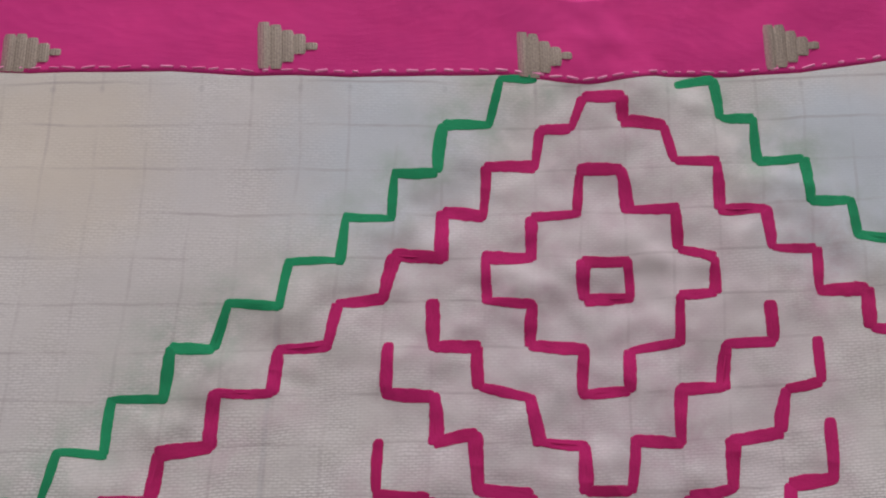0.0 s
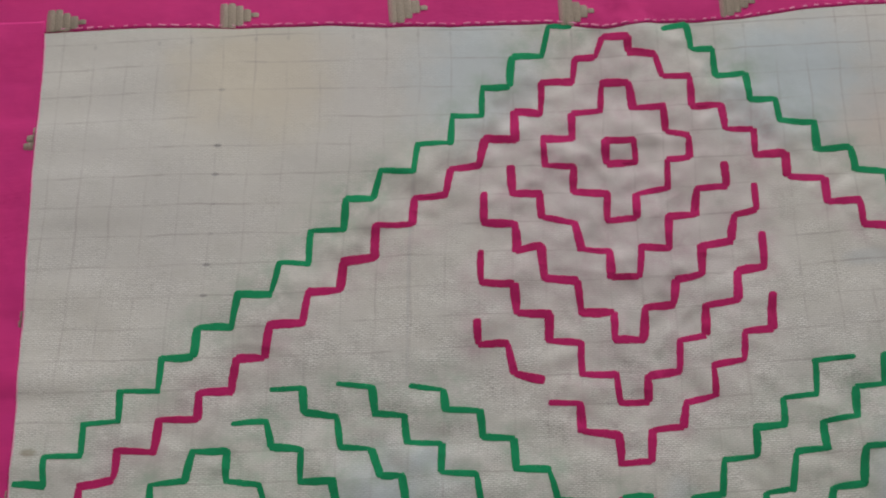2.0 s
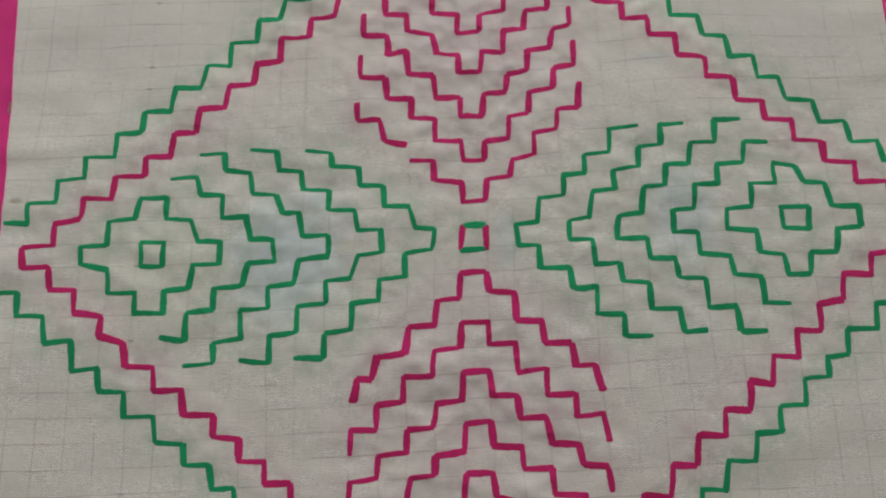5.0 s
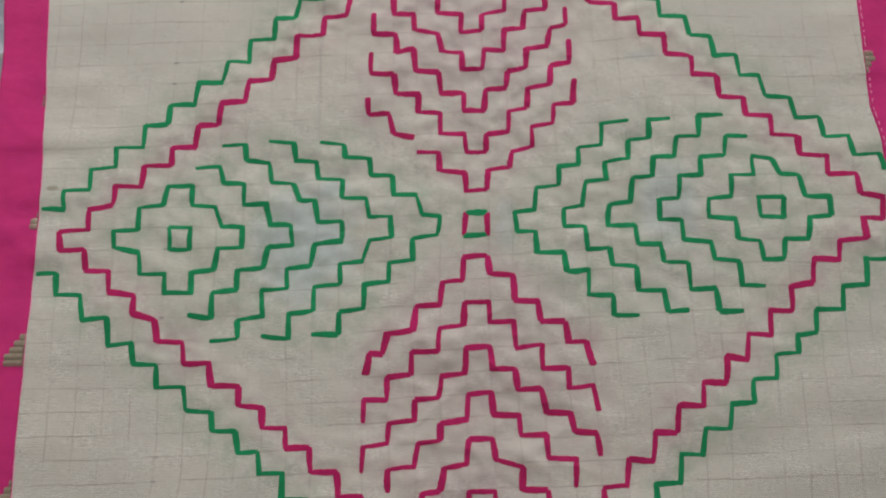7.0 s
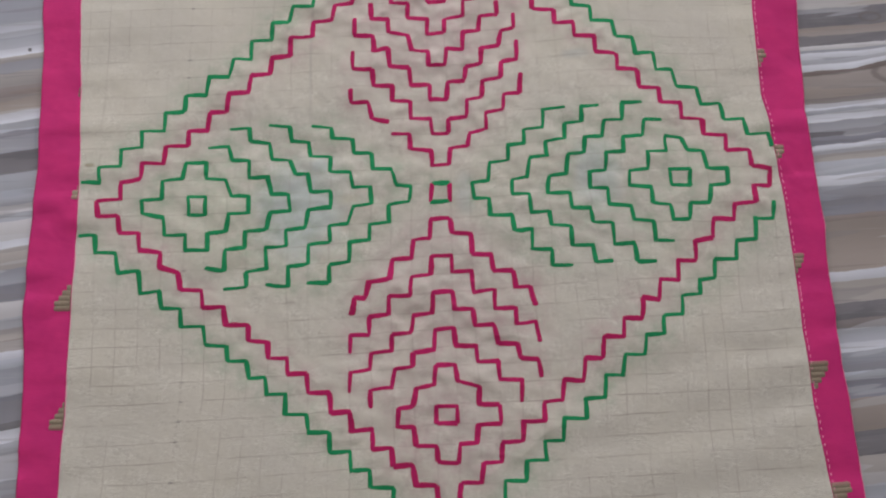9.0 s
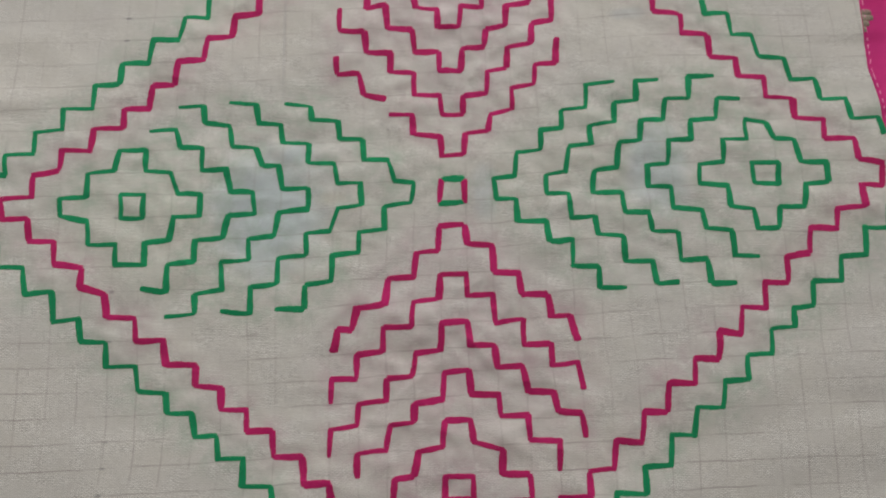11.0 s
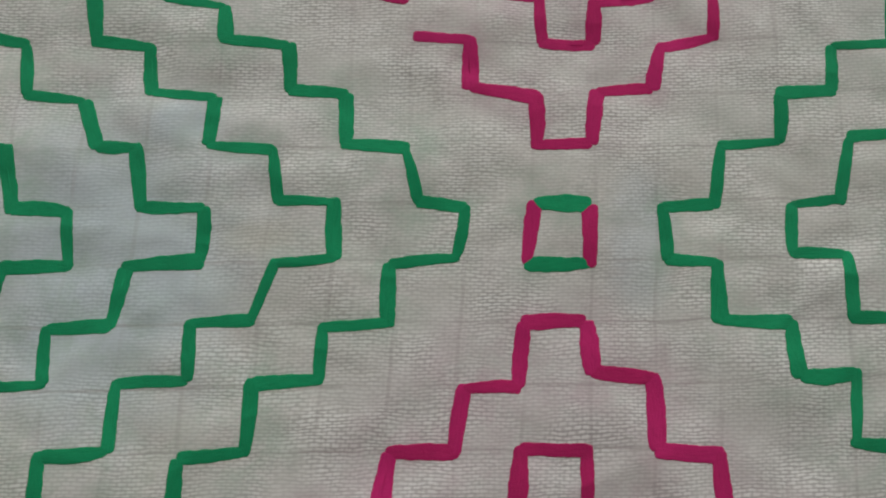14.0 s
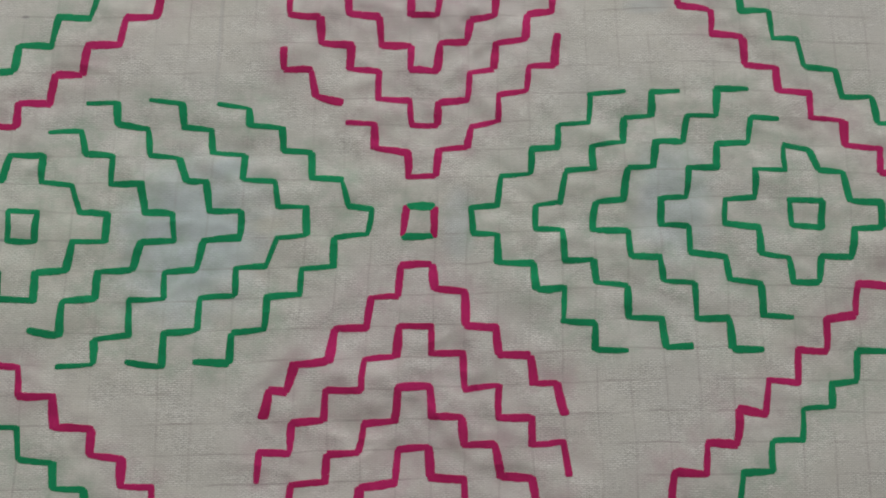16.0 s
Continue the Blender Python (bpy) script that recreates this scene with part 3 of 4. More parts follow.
WANDER["green", "north_east"] = (0, 0, 18, 23, 4, 4, 6, -3, -5, -4, 3, -8, -3, -1, 8, -6, -6, -4, -5, 2, -17, 5, 3, 0, -1, 6, 6, -7, 0, -6, 14, 0, 4, -2, -2, 6, -1, 0, 5, 14, 0, 0, 0, 0, 0, 0, -9, 17, -15, 0, 1, 1, -6, 4, -7, 1, -10, 6, 15, 11, 4, 7, 20, -2)
WANDER["green", "south_east"] = (0, 0, -2, 3, -10, 7, 5, 11, -1, -3, 5, -7, -3, -5, -11, -4, -17, -1, 3, -11, 2, 12, 7, 5, 0, 5, 6, 2, 1, 6, 7, 2, -5, 2, 2, 10, -14, 1, 4, 9, -5, -5, 3, -5, 5, -7, -3, 5, -10, -7, 1, -5, 8, -1, 12, 1, 9, 1, 9, 8, 0, 0, 0, 0)
# the four corners of the small middle square
strayed = {(0, 1): (0.04, 0.99), (1, 1): (0.92, 0.95), (0, 0): (-0.04, -0.06), (1, 0): (0.95, -0.06)}


def knot(i, j):
    """Where the hand set the needle for the grid place (i, j)."""
    if (i, j) not in strayed:
        strayed[i, j] = (i + hand.gauss(0, 0.032), j + hand.gauss(0, 0.032))
    return strayed[i, j]


LINES, SEWN = [], []


def plan_line(yarn, width, i, j, path, label, turn=lambda i, j: (i, j), skip=(), wander=()):
    """A line that starts at (i, j) and goes one cell for each letter of the path; turn maps grid places."""
    ends = [(i, j)]
    for c in path:
        i, j = i + MOVES[c][0], j + MOVES[c][1]
        ends.append((i, j))
    ends = [turn(*e) for e in ends]
    for (i, j), di, dj in zip(ends, wander[::2], wander[1::2]):
        if di or dj:
            strayed.setdefault((i, j), (i + di / 100, j + dj / 100))
    pairs = [(a, b) for a, b in zip(ends, ends[1:]) if (a, b) not in skip and (b, a) not in skip]
    LINES.append((yarn, width, ends, pairs, label))
    SEWN.extend((knot(*a), knot(*b), yarn) for a, b in pairs)


def quarter(k):
    """Turns grid places k times a quarter clockwise about the middle of the cloth."""
    def turned(i, j):
        for _ in range(k):
            i, j = j, 1 - i
        return i, j
    return turned


PINK_WIDE, GREEN_WIDE = 0.235, 0.205
# four petals, green to both sides, crimson away and near
for k, side in enumerate(("west", "north", "east", "south")):
    yarn, wide = ("green", GREEN_WIDE) if k % 2 == 0 else ("crimson", PINK_WIDE)
    gaps = {((-2, 5), (-2, 4))} if k == 1 else set()
    for tip, row in ((-1, "inner"), (-3, "second"), (-5, "third")):
        plan_line(yarn, wide, tip - 5, 5, "RDRDRDRDRDLDLDLDLDL", f"{yarn} stepped chevron line", quarter(k), gaps, WANDER[side, row])
    plan_line(yarn, wide, -11, 4, "RDRDRDRDLDLDLDL", f"{yarn} stepped chevron line", quarter(k), (), WANDER[side, "fourth"])
    plan_line(yarn, wide, -12, 3, "RDRDRDLDLDLULULURURU", f"{yarn} stepped cross outline", quarter(k), (), WANDER[side, "cross"])
    plan_line(yarn, wide, -12, 1, "RDLU", f"small {yarn} square outline", quarter(k), (), WANDER[side, "square"])
    plan_line("crimson", PINK_WIDE, -16, 0, "U" + "RU" * 16, "long crimson staircase line of the diamond", quarter(k), (), WANDER[side, "stair"])
# outer green staircases
for corner, flip_i, flip_j in (("north_west", False, False), ("south_west", False, True), ("north_east", True, False), ("south_east", True, True)):
    plan_line("green", GREEN_WIDE, -17, 2, "R" + "UR" * 15, "long green staircase line round the diamond",
              lambda i, j, a=flip_i, b=flip_j: (1 - i if a else i, 1 - j if b else j), {((18, 2), (17, 2)), ((18, -1), (17, -1))}, WANDER["green", corner])
# the small square in the middle, two sides of each colour
plan_line("green", GREEN_WIDE * 1.2, 0, 1, "R", "green stitch of the middle square")
plan_line("green", GREEN_WIDE * 1.2, 0, 0, "R", "green stitch of the middle square")
plan_line("crimson", PINK_WIDE * 1.1, 0, 0, "U", "crimson stitch of the middle square")
plan_line("crimson", PINK_WIDE * 1.1, 1, 0, "U", "crimson stitch of the middle square")


def drawn_in():
    """How far the stitches draw the cloth down, from 0 to 1, on a raster of tenths of a cell from -21 to 21."""
    axis = np.arange(-21, 21.001, 0.1)
    pull = np.zeros((len(axis), len(axis)))
    for (ai, aj), (bi, bj), _ in SEWN:
        i0, j0 = (int(round((min(a, b) - 1 + 21) / 0.1)) for a, b in ((ai, bi), (aj, bj)))
        i1, j1 = (int(round((max(a, b) + 1 + 21) / 0.1)) for a, b in ((ai, bi), (aj, bj)))
        gi, gj = np.meshgrid(axis[i0:i1], axis[j0:j1], indexing="ij")
        dx, dy = bi - ai, bj - aj
        t = np.clip(((gi - ai) * dx + (gj - aj) * dy) / (dx * dx + dy * dy), 0, 1)
        d = np.hypot(gi - ai - t * dx, gj - aj - t * dy)
        pull[i0:i1, j0:j1] = np.maximum(pull[i0:i1, j0:j1], np.exp(-(d / 0.34) ** 2))
    return pull


PULL = drawn_in()


def pulled(i, j):
    u, v = (np.clip((c + 21) / 0.1, 0, len(PULL) - 1.001) for c in (i, j))
    a, b = np.floor(u).astype(int), np.floor(v).astype(int)
    u, v = u - a, v - b
    return (PULL[a, b] * (1 - u) + PULL[a + 1, b] * u) * (1 - v) + (PULL[a, b + 1] * (1 - u) + PULL[a + 1, b + 1] * u) * v


# ---- the embroidered cloth ----
CELL, ROW = 0.02, 0.02 * 0.9063
CLOTH_Z = BED_TOP + 0.004
# how the ruled grid drifts from a true one, in cells, at nine by nine stations: across, and away
DRIFT_I = [[-1.23, -0.88, -0.55, -0.49, -0.69, -0.24, 0.09, 0.13, 0.21],
           [-1.13, -0.72, -0.16, -0.25, 0.08, -0.22, 0.18, 0.29, 0.50],
           [-1.00, -0.70, 0.07, -0.34, 0.00, 0.14, 0.19, 0.66, 0.50],
           [-0.88, -0.42, -0.51, -0.33, 0.07, 0.25, 0.43, 0.85, 0.95],
           [-0.70, -0.40, -0.27, -0.18, 0.03, 0.30, 0.25, 0.41, 0.69],
           [-0.61, -0.32, -0.20, -0.41, 0.03, -0.23, -0.11, 0.04, 0.21],
           [-0.46, -0.61, 0.11, -0.03, 0.10, 0.13, 0.13, -0.15, 0.39],
           [-0.37, -0.37, -0.26, -0.03, 0.11, 0.17, -0.03, 0.43, 0.58],
           [-0.35, -0.23, -0.06, 0.30, 0.71, 1.03, 0.63, 0.65, 0.67]]
DRIFT_J = [[0.13, 0.06, 0.04, 0.06, 0.12, -0.21, -0.05, 0.09, 0.09],
           [0.04, -0.13, -0.04, -0.26, 0.10, -0.34, -0.01, 0.33, 0.33],
           [0.05, -0.05, -0.01, -0.37, -0.15, -0.34, -0.13, 0.03, 0.44],
           [0.16, -0.01, -0.07, -0.28, 0.15, -0.29, 0.30, -0.33, 0.84],
           [-0.00, -0.08, 0.13, -0.27, 0.15, -0.21, -0.06, -0.10, -0.16],
           [-0.18, -0.18, -0.09, 0.01, 0.22, 0.00, 0.22, 0.19, 0.34],
           [-0.40, -0.11, -0.03, 0.18, 0.49, 0.31, 0.81, 0.09, 0.31],
           [-0.53, -0.22, -0.09, -0.26, 0.34, -0.11, -0.03, 0.20, 0.32],
           [-0.62, -0.37, -0.12, 0.06, -0.08, 0.08, 0.13, 0.28, 0.33]]


def spline(t):
    """Weight of a cubic spline station at the distance t."""
    t = np.abs(t)
    return np.where(t < 1, (4 - 6 * t ** 2 + 3 * t ** 3) / 6, np.where(t < 2, (2 - t) ** 3 / 6, 0))


def place(i, j):
    """Metres across and away of grid places (arrays)."""
    i, j = np.asarray(i, float), np.asarray(j, float)
    u, v = (np.clip((c + 18.0) / 37 * 8, 0, 8) for c in (i, j))
    wu, wv = [spline(u - k) for k in range(9)], [spline(v - k) for k in range(9)]
    x, y = i - 0.5, j - 0.5
    for a in range(9):
        for b in range(9):
            w = wu[a] * wv[b]
            x, y = x + w * DRIFT_I[a][b], y + w * DRIFT_J[a][b]
    return x * CELL, y * ROW


def worked(i, j):
    """About 1 where the cloth is embroidered and so drawn together, 0 elsewhere."""
    d = np.abs(i - 0.5) + np.abs(j - 0.5)
    petal = np.minimum(np.hypot((np.abs(i - 0.5) - 8) / 8, (j - 0.5) / 5.5), np.hypot((np.abs(j - 0.5) - 8) / 8, (i - 0.5) / 5.5))
    return np.clip(np.maximum(1.6 - petal * 1.2, np.clip(1.4 - np.abs(d - 17) / 1.6, 0, 0.8)), 0, 1)


def relief(i, j):
    """Height of the cloth over its support at grid places (arrays), in metres."""
    i, j = np.asarray(i, float), np.asarray(j, float)
    z = 0.0009 * value_noise(i / 5.0 + 20, j / 4.0 + 9, 3) + 0.0005 * value_noise(i / 1.9 + 7, j / 1.6 + 2, 4)
    m = worked(i, j) * (1 + 0.5 * np.clip((j - 3) / 8, 0, 1))
    # the cloth puffs up between the stitches and creases aslant
    z = z + m * 0.0011 * value_noise(i * 1.05 + 0.45 * j + 40, j * 0.85 - 0.3 * i + 30, 5)
    z = z + m * 0.00045 * value_noise(i * 2.3 + 1.1 * j, j * 1.9 - 0.9 * i + 11, 6)
    z = z - 0.00038 * pulled(i, j) * (0.9 + 0.6 * value_noise(i / 2.2 + 3, j / 2.2 + 8, 14))
    # sharp little creases where the yarn gathers the cloth, most of all in the near petal
    gather = m * (0.55 + 0.45 * np.clip((0.5 - j) / 3, 0, 1) * np.clip((7 - np.abs(i)) / 2, 0, 1))
    for a, b, seed in ((0.62, 0.38, 15), (-0.5, 0.55, 16), (0.15, 0.8, 17)):
        ridge = 1 - np.abs(value_noise(i * a + j * b + 12, (j * a - i * b) * 0.45 + 21, seed))
        z = z + gather * 0.00062 * ridge ** 4
    # long slack folds in one corner
    c = np.clip((i - 2 - (j + 6) * 0.3) / 5, 0, 1) * np.clip((-5.5 - j) / 3, 0, 1)
    w = (j + 6) * 1.0 - (i - 6) * 0.22 + 0.9 * value_noise(i / 5.5, j / 4, 8)
    z = z + c * 0.0008 * np.sin(w * 1.75) * (0.6 + 0.5 * value_noise(i / 3.5 + 5, j / 2.5, 9))
    # creases running in from the seam at the sides
    e = np.clip((np.abs(i - 0.3) - 13.5) / 3.5, 0, 1)
    z = z + e * 0.0010 * value_noise(i / 4, j * 1.1 + 3, 10)
    return z


def seam_left(j):
    return np.interp(j, [-20, -14, -9.1, -4.8, -0.4, 2.9, 6.1, 9.3, 12.5, 14.5, 17.5, 20], [-16.85, -16.94, -17.06, -17.02, -16.87, -16.87, -17.1, -17.38, -17.52, -17.55, -17.6, -17.62]) + 0.04 * value_noise(j / 1.3, j * 0 + 2.5, 31)


def edge_left(j):
    return np.interp(j, [-20, -13.9, -8.4, -5, -2.6, 2, 5.6, 9.4, 12.6, 18.4, 20], [-18.8, -18.86, -19.09, -19.2, -19.15, -18.93, -19.02, -19.22, -19.4, -19.68, -19.72]) + 0.05 * value_noise(j / 1.7, j * 0 + 7.5, 32)


def seam_right(j):
    return np.interp(j, [-20, -15.5, -13.4, -11.2, -8.3, -5.4, -0.9, 2.5, 4.2, 5.4, 7.6, 10.8, 20], [18.4, 18.25, 18.04, 17.98, 17.87, 17.8, 17.49, 17.23, 17.12, 17.02, 17.13, 17.32, 17.7]) + 0.04 * value_noise(j / 1.3, j * 0 + 4.5, 33)


def edge_right(j):
    return np.interp(j, [-20, -15.9, -11.7, -9.9, -7.3, -4.6, -2.4, -0.2, 4.4, 7.8, 10.7, 20], [19.8, 19.79, 19.71, 19.54, 19.55, 19.39, 19.49, 19.29, 19.06, 19.43, 19.73, 20.1]) + 0.05 * value_noise(j / 1.7, j * 0 + 1.5, 34)


def seam_top(i):
    return np.interp(i, [-20, -17, -14.6, -11.5, -8.6, -7, -5, -3.1, -1.85, -0.3, 0.2, 1.75, 3.5, 5, 5.8, 6.9, 8.8, 20], [17.54, 17.54, 17.5, 17.27, 17.27, 17.15, 17.07, 17.17, 17.23, 17.07, 17.02, 17.21, 17.09, 17.12, 17.2, 17.32, 17.46, 17.7]) + 0.03 * value_noise(i / 1.2, i * 0 + 3.5, 35)


BOTTOM_SEAM = -17.6

cloth = tagged(new("embroidered_cloth"), "cream cotton cloth with pink borders and green and crimson embroidery", "cloth")


def cloth_sheet(name, i_of, j_of, nu, nv, lift, thick, material, label):
    """A sheet of cloth laid over the parameters (u, v) from 0 to 1, as part of the embroidered cloth."""
    u, v = np.meshgrid(np.linspace(0, 1, nu + 1), np.linspace(0, 1, nv + 1), indexing="ij")
    i, j = i_of(u, v), j_of(u, v)
    x, y = place(i, j)
    z = CLOTH_Z + relief(i, j) + lift
    if name == "panel":
        under = np.maximum(np.maximum(seam_left(j) - i, i - seam_right(j)), np.maximum(j - seam_top(i), BOTTOM_SEAM - j))
        z = z - 0.0006 * np.clip((under - 0.03) / 0.2, 0, 1)
    top = np.stack([x, y, z], -1).reshape(-1, 3)
    verts = np.concatenate([top, top - (0, 0, thick)])
    uv = np.stack([i, j], -1).reshape(-1, 2)
    if name == "panel":
        PANEL_GRID.append(uv)
    return mesh_object(name, verts.tolist(), slab_faces(nu, nv), material, cloth, label, np.concatenate([uv, uv]), rim=2 * (nu + nv))


def lerp(a, b, t):
    return a + (b - a) * t


# the panel reaches a little under its borders
PANEL_GRID = []
panel = cloth_sheet(
    "panel",
    lambda u, v: lerp(seam_left(lerp(BOTTOM_SEAM, 17.4, v)) - 0.4, seam_right(lerp(BOTTOM_SEAM, 17.4, v)) + 0.4, u),
    lambda u, v: lerp(BOTTOM_SEAM - 0.4, seam_top(lerp(-17, 17.4, u)) + 0.4, v),
    330, 300, 0.0, 0.0012, MUSLIN, "cream muslin panel ruled with a faint pencil grid")
PROUD = 0.00008
border_left = cloth_sheet(
    "border_strip",
    lambda u, v: lerp(edge_left(lerp(-19.4, 18.0, v)), seam_left(lerp(-19.4, 18.0, v)), u),
    lambda u, v: lerp(-19.4, 18.0, v), 20, 420, PROUD, 0.0016, PINK, "bright pink cotton border strip")
border_right = cloth_sheet(
    "border_strip",
    lambda u, v: lerp(seam_right(lerp(-19.4, 18.2, v)), edge_right(lerp(-19.4, 18.2, v)), u),
    lambda u, v: lerp(-19.4, 18.2, v), 20, 420, PROUD, 0.0016, PINK, "bright pink cotton border strip with running stitches")
border_top = cloth_sheet(
    "border_strip",
    lambda u, v: lerp(-19.7, 19.95, u),
    lambda u, v: lerp(seam_top(lerp(-19.7, 19.95, u)), seam_top(lerp(-19.7, 19.95, u)) + 2.2, v),
    420, 20, PROUD - 0.00003, 0.0022, PINK, "bright pink cotton border strip with running stitches")
border_bottom = cloth_sheet(
    "border_strip",
    lambda u, v: lerp(-18.8, 19.6, u),
    lambda u, v: lerp(BOTTOM_SEAM - 2.1, BOTTOM_SEAM, v), 420, 20, PROUD - 0.00003, 0.0022, PINK, "bright pink cotton border strip")


def selvedge(strip, path, start, end, lift, wide):
    """A thin, frayed edge of pale warp threads along one side of a border strip."""
    verts, faces, uv = [], [], []
    count = int((end - start) * 9)
    t = np.linspace(start, end, count)
    i, j = path(t)
    x, y = place(i, j)
    z = CLOTH_Z + relief(i, j) + lift
    dx, dy = np.gradient(x), np.gradient(y)
    far = np.hypot(dx, dy)
    nx, ny = -dy / far, dx / far
    fray = 0.6 + 0.75 * np.clip(value_noise(t * 1.7 + 3, t * 0 + 1.5, 41), -1, 1)
    fray = np.clip(fray * (0.8 + 0.5 * value_noise(t * 7.0, t * 0 + 6.5, 42)), 0.12, 1.4)
    for k in range(count):
        for side, h in ((-1, -0.0007), (0, 0.0002), (1, -0.0002)):
            off = side * wide * fray[k]
            verts.append((float(x[k] + nx[k] * off), float(y[k] + ny[k] * off), float(z[k] + h)))
            uv.append((float(t[k]), 0.5 + 0.5 * side))
    for k in range(1, count):
        for c in (0, 1):
            faces.append((3 * k - 3 + c, 3 * k + c, 3 * k + 1 + c, 3 * k - 2 + c))
    return mesh_object("selvedge", verts, faces, PALE, strip, "frayed pale pink selvedge", uv=uv, uv_name="thread")


selvedge(border_left, lambda t: (seam_left(t) + 0.02, t), -19.0, 17.4, PROUD, -0.0011)
selvedge(border_right, lambda t: (edge_right(t), t), -19.0, 17.8, PROUD, -0.0008)


# woven gold motifs along the borders: stacks of bars, each shorter than the last
uneven = random.Random(8)


def woven_motif(strip, name_i, name_j, along, out, clip):
    """Bars at (name_i, name_j), growing shorter in the direction 'along' and reaching 'out' from the seam; clip trims a grid place."""
    lengths = (1.04, 1.02, 0.74, 0.46, 0.17)
    bm = bmesh.new()
    layer = bm.loops.layers.uv.new("thread")
    for k, length in enumerate(lengths):
        a0, a1 = -0.58 + k * 0.228, -0.58 + k * 0.228 + 0.232
        length *= uneven.uniform(0.95, 1.05)
        shift = uneven.gauss(0, 0.015)
        rows = []
        for s in np.linspace(0, 1, 9):
            across = (s - 0.5) * length + shift
            squeeze = 1.06 - 0.25 * max(0.0, (abs(s - 0.5) - 0.4) / 0.1) ** 2 + uneven.gauss(0, 0.02)
            mid, half = (a0 + a1) / 2, (a1 - a0) / 2 * squeeze
            ring = []
            for a, h in ((mid - half, -0.0001), (mid - half * 0.75, 0.0002), (mid, 0.00034), (mid + half * 0.75, 0.0002), (mid + half, -0.0001)):
                i = name_i + along[0] * a + out[0] * across
                j = name_j + along[1] * a + out[1] * across
                i, j = clip(i, j)
                x, y = place(i, j)
                z = CLOTH_Z + float(relief(i, j)) + LIFTS[strip.name] + h + 0.0001
                ring.append((bm.verts.new((float(x), float(y), z)), (a, across)))
            rows.append(ring)
        for r0, r1 in zip(rows, rows[1:]):
            for c in range(4):
                quad = [r0[c], r1[c], r1[c + 1], r0[c + 1]]
                f = bm.faces.new([q[0] for q in quad])
                f.smooth = True
                for loop, q in zip(f.loops, quad):
                    loop[layer].uv = q[1]
    bmesh.ops.recalc_face_normals(bm, faces=bm.faces[:])
    if sum(f.normal.z for f in bm.faces) < 0:
        bmesh.ops.reverse_faces(bm, faces=bm.faces[:])
    return part("woven_motif", bm, GOLD, strip, "stepped motif woven in dull gold thread")


LIFTS = {border_left.name: PROUD, border_right.name: PROUD, border_top.name: PROUD - 0.00003}
for i, dj in ((-16.95, 0.34), (-11.52, 0.52), (-6.27, 0.70), (-0.75, 0.58), (4.88, 0.68), (10.4, 0.6), (15.9, 0.6)):
    woven_motif(border_top, i, float(seam_top(np.array([i]))[0]) + dj, (1.06, 0), (0, 1.06),
                lambda a, b: (a, max(b, float(seam_top(np.array([a]))[0]) + 0.02)))
for j, di in ((13.8, 0.5), (7.8, 0.72), (1.75, 0.5), (-4.3, 0.04), (-10.4, 0.14), (-16.5, 0.14)):
    woven_motif(border_left, float(seam_left(np.array([j]))[0]) - 0.15 + di, j, (0, 1.2), (1.25, 0),
                lambda a, b: (min(a, float(seam_left(np.array([b]))[0]) - 0.02), b))
for j, di in ((13.5, -0.4), (7.5, -0.36), (1.6, -0.36), (-4.65, -0.28), (-10.5, 0.10), (-16.55, 0.10)):
    woven_motif(border_right, float(seam_right(np.array([j]))[0]) + 0.15 + di, j, (0, -1.2), (1.25, 0),
                lambda a, b: (max(a, float(seam_right(np.array([b]))[0]) + 0.02), b))


# running stitches along two seams
def dash_mesh():
    bm = bmesh.new()
    layer = bm.loops.layers.uv.new("thread")
    rings = []
    for s, w, h in ((-0.5, 0.35, 0.2), (-0.42, 0.85, 0.8), (0.0, 1.0, 1.0), (0.42, 0.85, 0.8), (0.5, 0.35, 0.2)):
        ring = []
        for a in range(5):
            ang = math.pi * a / 4
            ring.append(bm.verts.new((s * 0.0046, math.cos(ang) * w * 0.00058, math.sin(ang) * h * 0.00045)))
        rings.append(ring)
    for k, (r0, r1) in enumerate(zip(rings, rings[1:])):
        for c in range(4):
            f = bm.faces.new((r0[c], r0[c + 1], r1[c + 1], r1[c]))
            f.smooth = True
            for loop, (du, dv) in zip(f.loops, ((k, c), (k, c + 1), (k + 1, c + 1), (k + 1, c))):
                loop[layer].uv = (du / 4, dv / 4)
    bmesh.ops.recalc_face_normals(bm, faces=bm.faces[:])
    if sum(f.normal.z for f in bm.faces) < 0:
        bmesh.ops.reverse_faces(bm, faces=bm.faces[:])
    me = bpy.data.meshes.new("running_stitch")
    bm.to_mesh(me)
    bm.free()
    me.materials.append(PALE)
    return me


DASH = dash_mesh()
rng = random.Random(5)


def running_stitches(strip, path, start, end, lift):
    at = start
    while at < end:
        i, j = path(at)
        i2, j2 = path(at + 0.05)
        x, y = place(i, j)
        x2, y2 = place(i2, j2)
        turn = math.degrees(math.atan2(y2 - y, x2 - x)) + rng.uniform(-11, 11)
        ob = new("running_stitch", DASH)
        ob.parent = strip
        ob.matrix_basis = pose(float(x), float(y), CLOTH_Z + float(relief(i, j)) + lift, 0, 0, turn) @ Matrix.Diagonal((rng.uniform(0.45, 1.3), rng.uniform(0.7, 1.25), 1, 1))
        at += rng.uniform(0.29, 0.44)


running_stitches(border_top, lambda s: (s, float(seam_top(np.array([s]))[0]) + 0.13), -17.0, 17.2, PROUD - 0.00003)
running_stitches(border_right, lambda s: (float(seam_right(np.array([s]))[0]) + 0.13, s), -17.3, 17.2, PROUD)


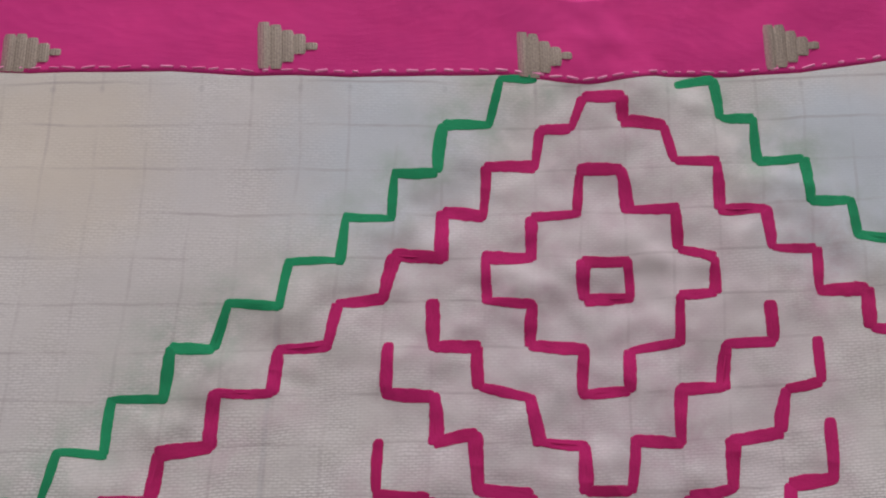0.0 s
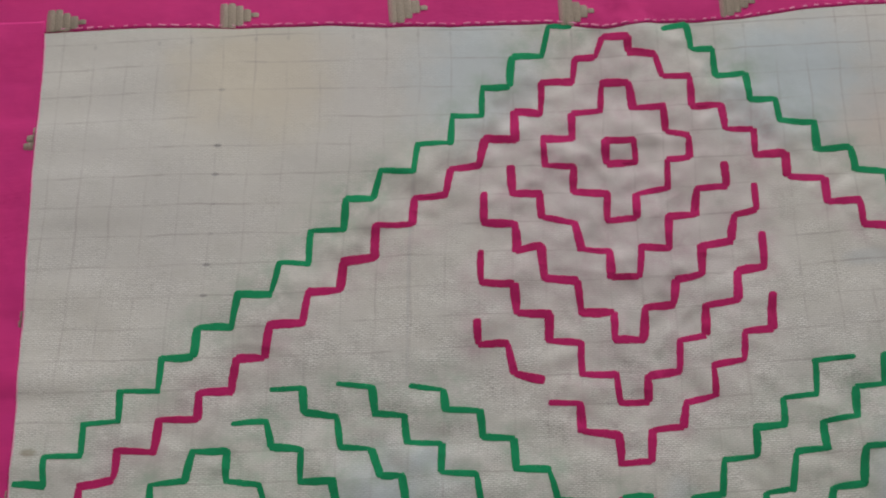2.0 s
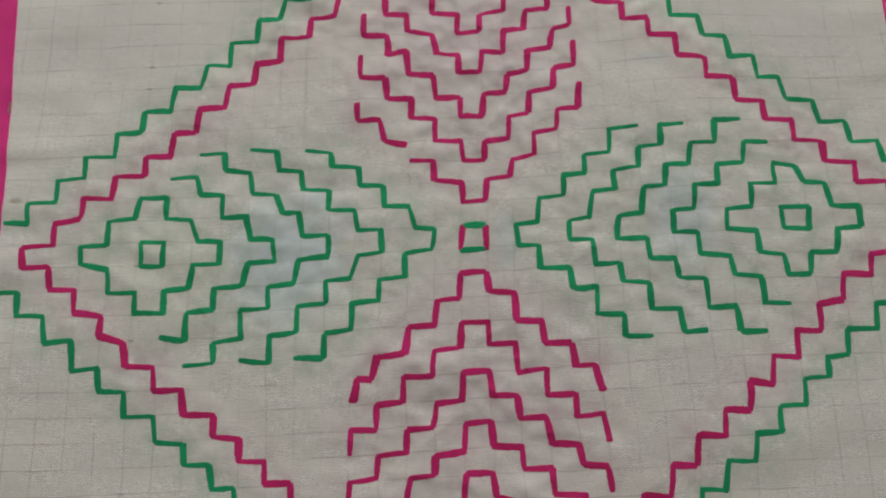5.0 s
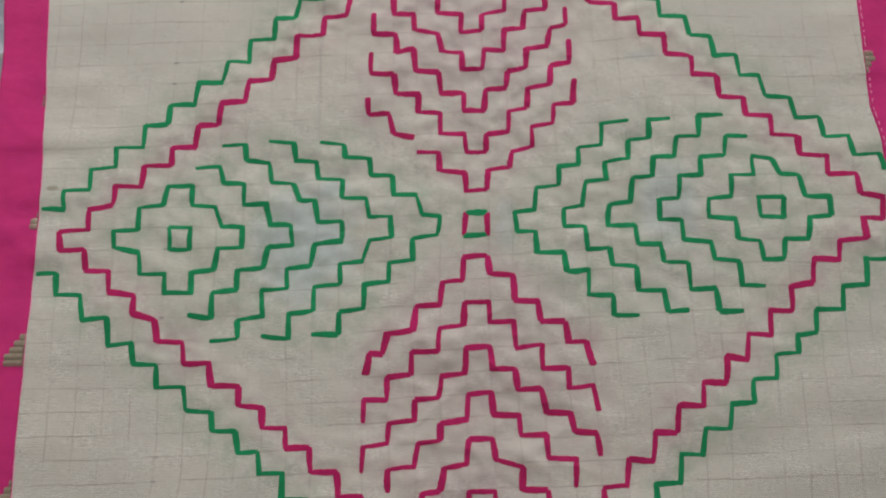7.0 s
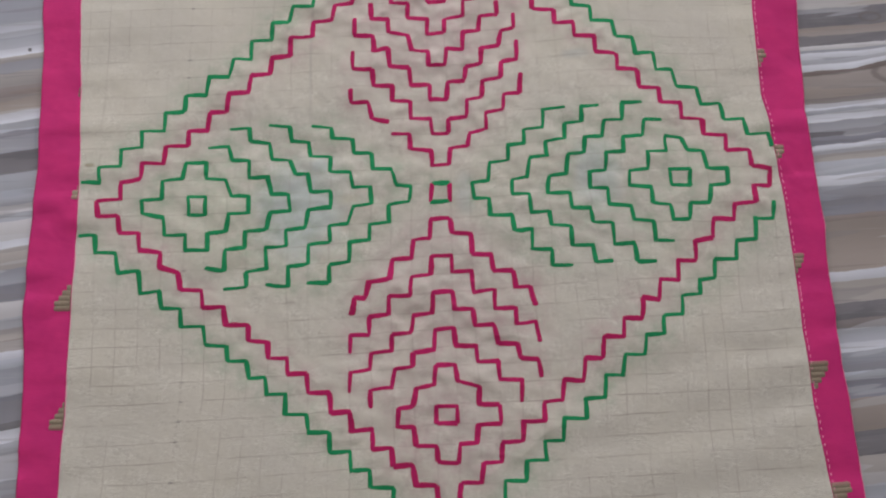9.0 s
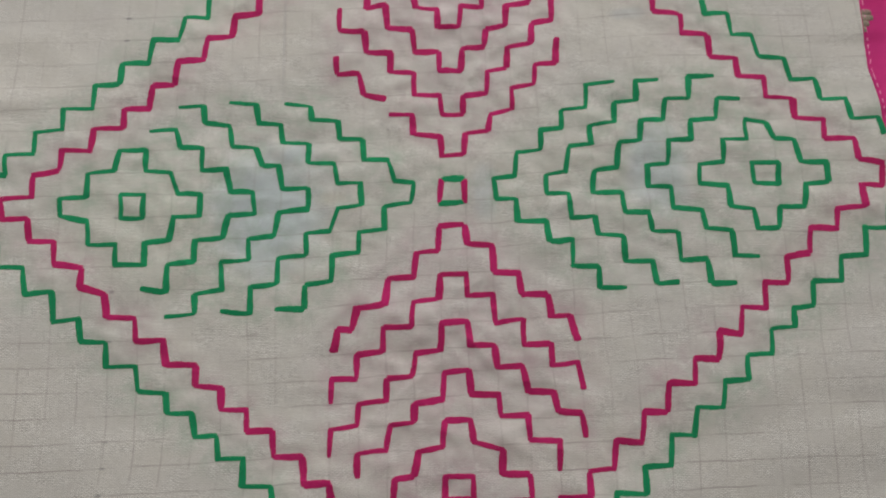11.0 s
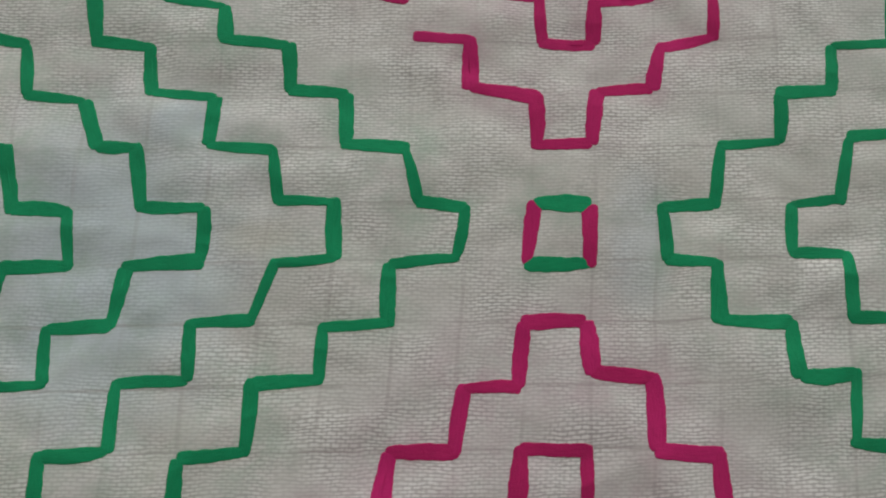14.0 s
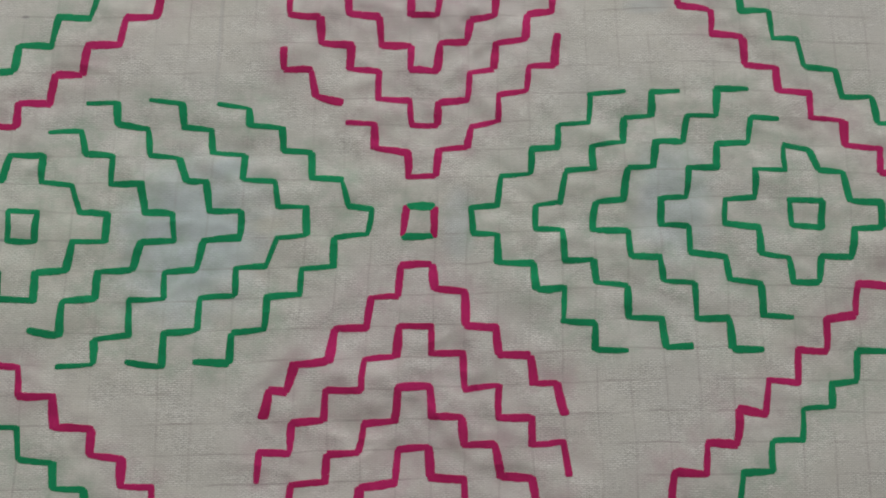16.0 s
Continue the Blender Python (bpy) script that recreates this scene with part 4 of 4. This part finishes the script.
# ---- embroidery ----
def stitch(line, a, b, material, width):
    """One padded stitch from grid place a to grid place b: a low rounded bar of yarn."""
    (ai, aj), (bi, bj) = a, b
    length = math.hypot(bi - ai, bj - aj)
    ux, uy = (bi - ai) / length, (bj - aj) / length
    wide = width * hand.uniform(0.82, 1.24) * (1 + 0.06 * min(max((aj - 4) / 6, 0), 1)) / 2
    bow, lean, belly = hand.gauss(0, 0.015), hand.uniform(-0.22, 0.22), hand.uniform(0.0, 0.25)
    s = np.linspace(0, 1, 41)
    first, last = -hand.uniform(0.0, 0.10), 1 + hand.uniform(0.0, 0.10)
    tip = np.minimum(s, 1 - s)
    ends = np.clip(tip / hand.uniform(0.03, 0.10), 0, 1) ** 0.6
    fat = (0.55 + 0.45 * ends) * (1 + lean * (s - 0.5) * 2) * (1 + belly * (np.sin(s * math.pi) - 0.7))
    tall = 0.3 + 0.7 * ends
    ang = np.array([0.0, 0.12, 0.45, 1.0, 1.571, 2.14, 2.69, 3.02, math.pi])
    # each edge of the bar is frayed in its own way
    fray = np.array([np.convolve([hand.gauss(1, 0.09) for _ in range(len(s) + 4)], np.ones(5) / 5, "valid") for _ in (0, 1)])
    edge = np.where(np.cos(ang)[None, :] > 0, fray[0][:, None], fray[1][:, None])
    side = np.cos(ang)[None, :] * wide * fat[:, None] * edge + (bow * np.sin(s * math.pi))[:, None]
    s = first + s * (last - first)
    along = s[:, None] * length + 0 * side
    i = ai + ux * along - uy * side
    j = aj + uy * along + ux * side
    x, y = place(i, j)
    z = CLOTH_Z + relief(i, j) - 0.00004 + np.clip(np.sin(ang), 0, 1)[None, :] ** 0.25 * tall[:, None] * 0.00017
    verts = np.stack([x, y, z], -1).reshape(-1, 3)
    nr, nc = len(s), len(ang)
    k = np.arange(nr * nc).reshape(nr, nc)
    quads = np.stack([k[:-1, :-1], k[1:, :-1], k[1:, 1:], k[:-1, 1:]], -1).reshape(-1, 4)
    uv = np.stack([along + hand.uniform(0, 50), ang[None, :] / math.pi + 0 * along], -1).reshape(-1, 2)
    caps = [k[0].tolist(), k[-1][::-1].tolist()]
    return mesh_object("stitch", verts.tolist(), quads.tolist() + caps, material, line, uv=uv, uv_name="thread")


def embroidered_line(material, width, ends, pairs, label):
    """A line of stitches over the grid places 'ends'; 'pairs' are the stitches worked on it."""
    # one ground thread runs under all the stitches of the line
    verts, faces = [], []
    laid = [knot(*e) for e in ends]
    for k, (i, j) in enumerate(laid):
        before, after = laid[max(k - 1, 0)], laid[min(k + 1, len(laid) - 1)]
        di, dj = after[0] - before[0], after[1] - before[1]
        far = math.hypot(di, dj) or 1.0
        ni, nj = (-dj / far * 0.03, di / far * 0.03) if far > 0.3 else (0.03, 0.0)
        for side, h in ((-1, -0.0003), (0, 0.0001), (1, -0.0003)):
            x, y = place(i + ni * side, j + nj * side)
            verts.append((float(x), float(y), CLOTH_Z + float(relief(i, j)) + h - 0.0003))
        if k:
            for c in (0, 1):
                faces.append((3 * k - 3 + c, 3 * k - 2 + c, 3 * k + 1 + c, 3 * k + c))
    line = mesh_object("embroidered_line", verts, faces, material, cloth, label, uv=[(0.1 * k, 0.5) for k in range(len(verts))], uv_name="thread")
    for a, b in pairs:
        stitch(line, knot(*a), knot(*b), material, width)
    return line


YARNS = {"green": GREEN, "crimson": CRIMSON}
for yarn, wide, ends, pairs, label in LINES:
    embroidered_line(YARNS[yarn], wide, ends, pairs, label)


def run_dye_and_shade():
    """Dye from the yarn, and painted shade, in the cloth along the stitches, more here and less there, kept with the
    panel's points.
    """
    grid = PANEL_GRID[0]
    amount = {"rose_dye_shade": np.zeros(len(grid)), "green_dye_shade": np.zeros(len(grid))}
    for (ai, aj), (bi, bj), yarn in SEWN:
        near = np.nonzero((np.abs(grid[:, 0] - (ai + bi) / 2) < 1.9) & (np.abs(grid[:, 1] - (aj + bj) / 2) < 1.9))[0]
        g = grid[near]
        dx, dy = bi - ai, bj - aj
        t = np.clip(((g[:, 0] - ai) * dx + (g[:, 1] - aj) * dy) / (dx * dx + dy * dy), 0, 1)
        d = np.hypot(g[:, 0] - ai - t * dx, g[:, 1] - aj - t * dy)
        run = amount["rose_dye_shade" if yarn == "crimson" else "green_dye_shade"]
        strength = 0.25 + 0.75 * hand.random() ** 1.5
        run[near] = np.maximum(run[near], strength * np.exp(-(d / (0.32 + 0.62 * hand.random())) ** 2))
    for name, values in amount.items():
        layer = panel.data.attributes.new(name, "FLOAT", "POINT")
        layer.data.foreach_set("value", np.concatenate([values, values]).astype(np.float32))


run_dye_and_shade()
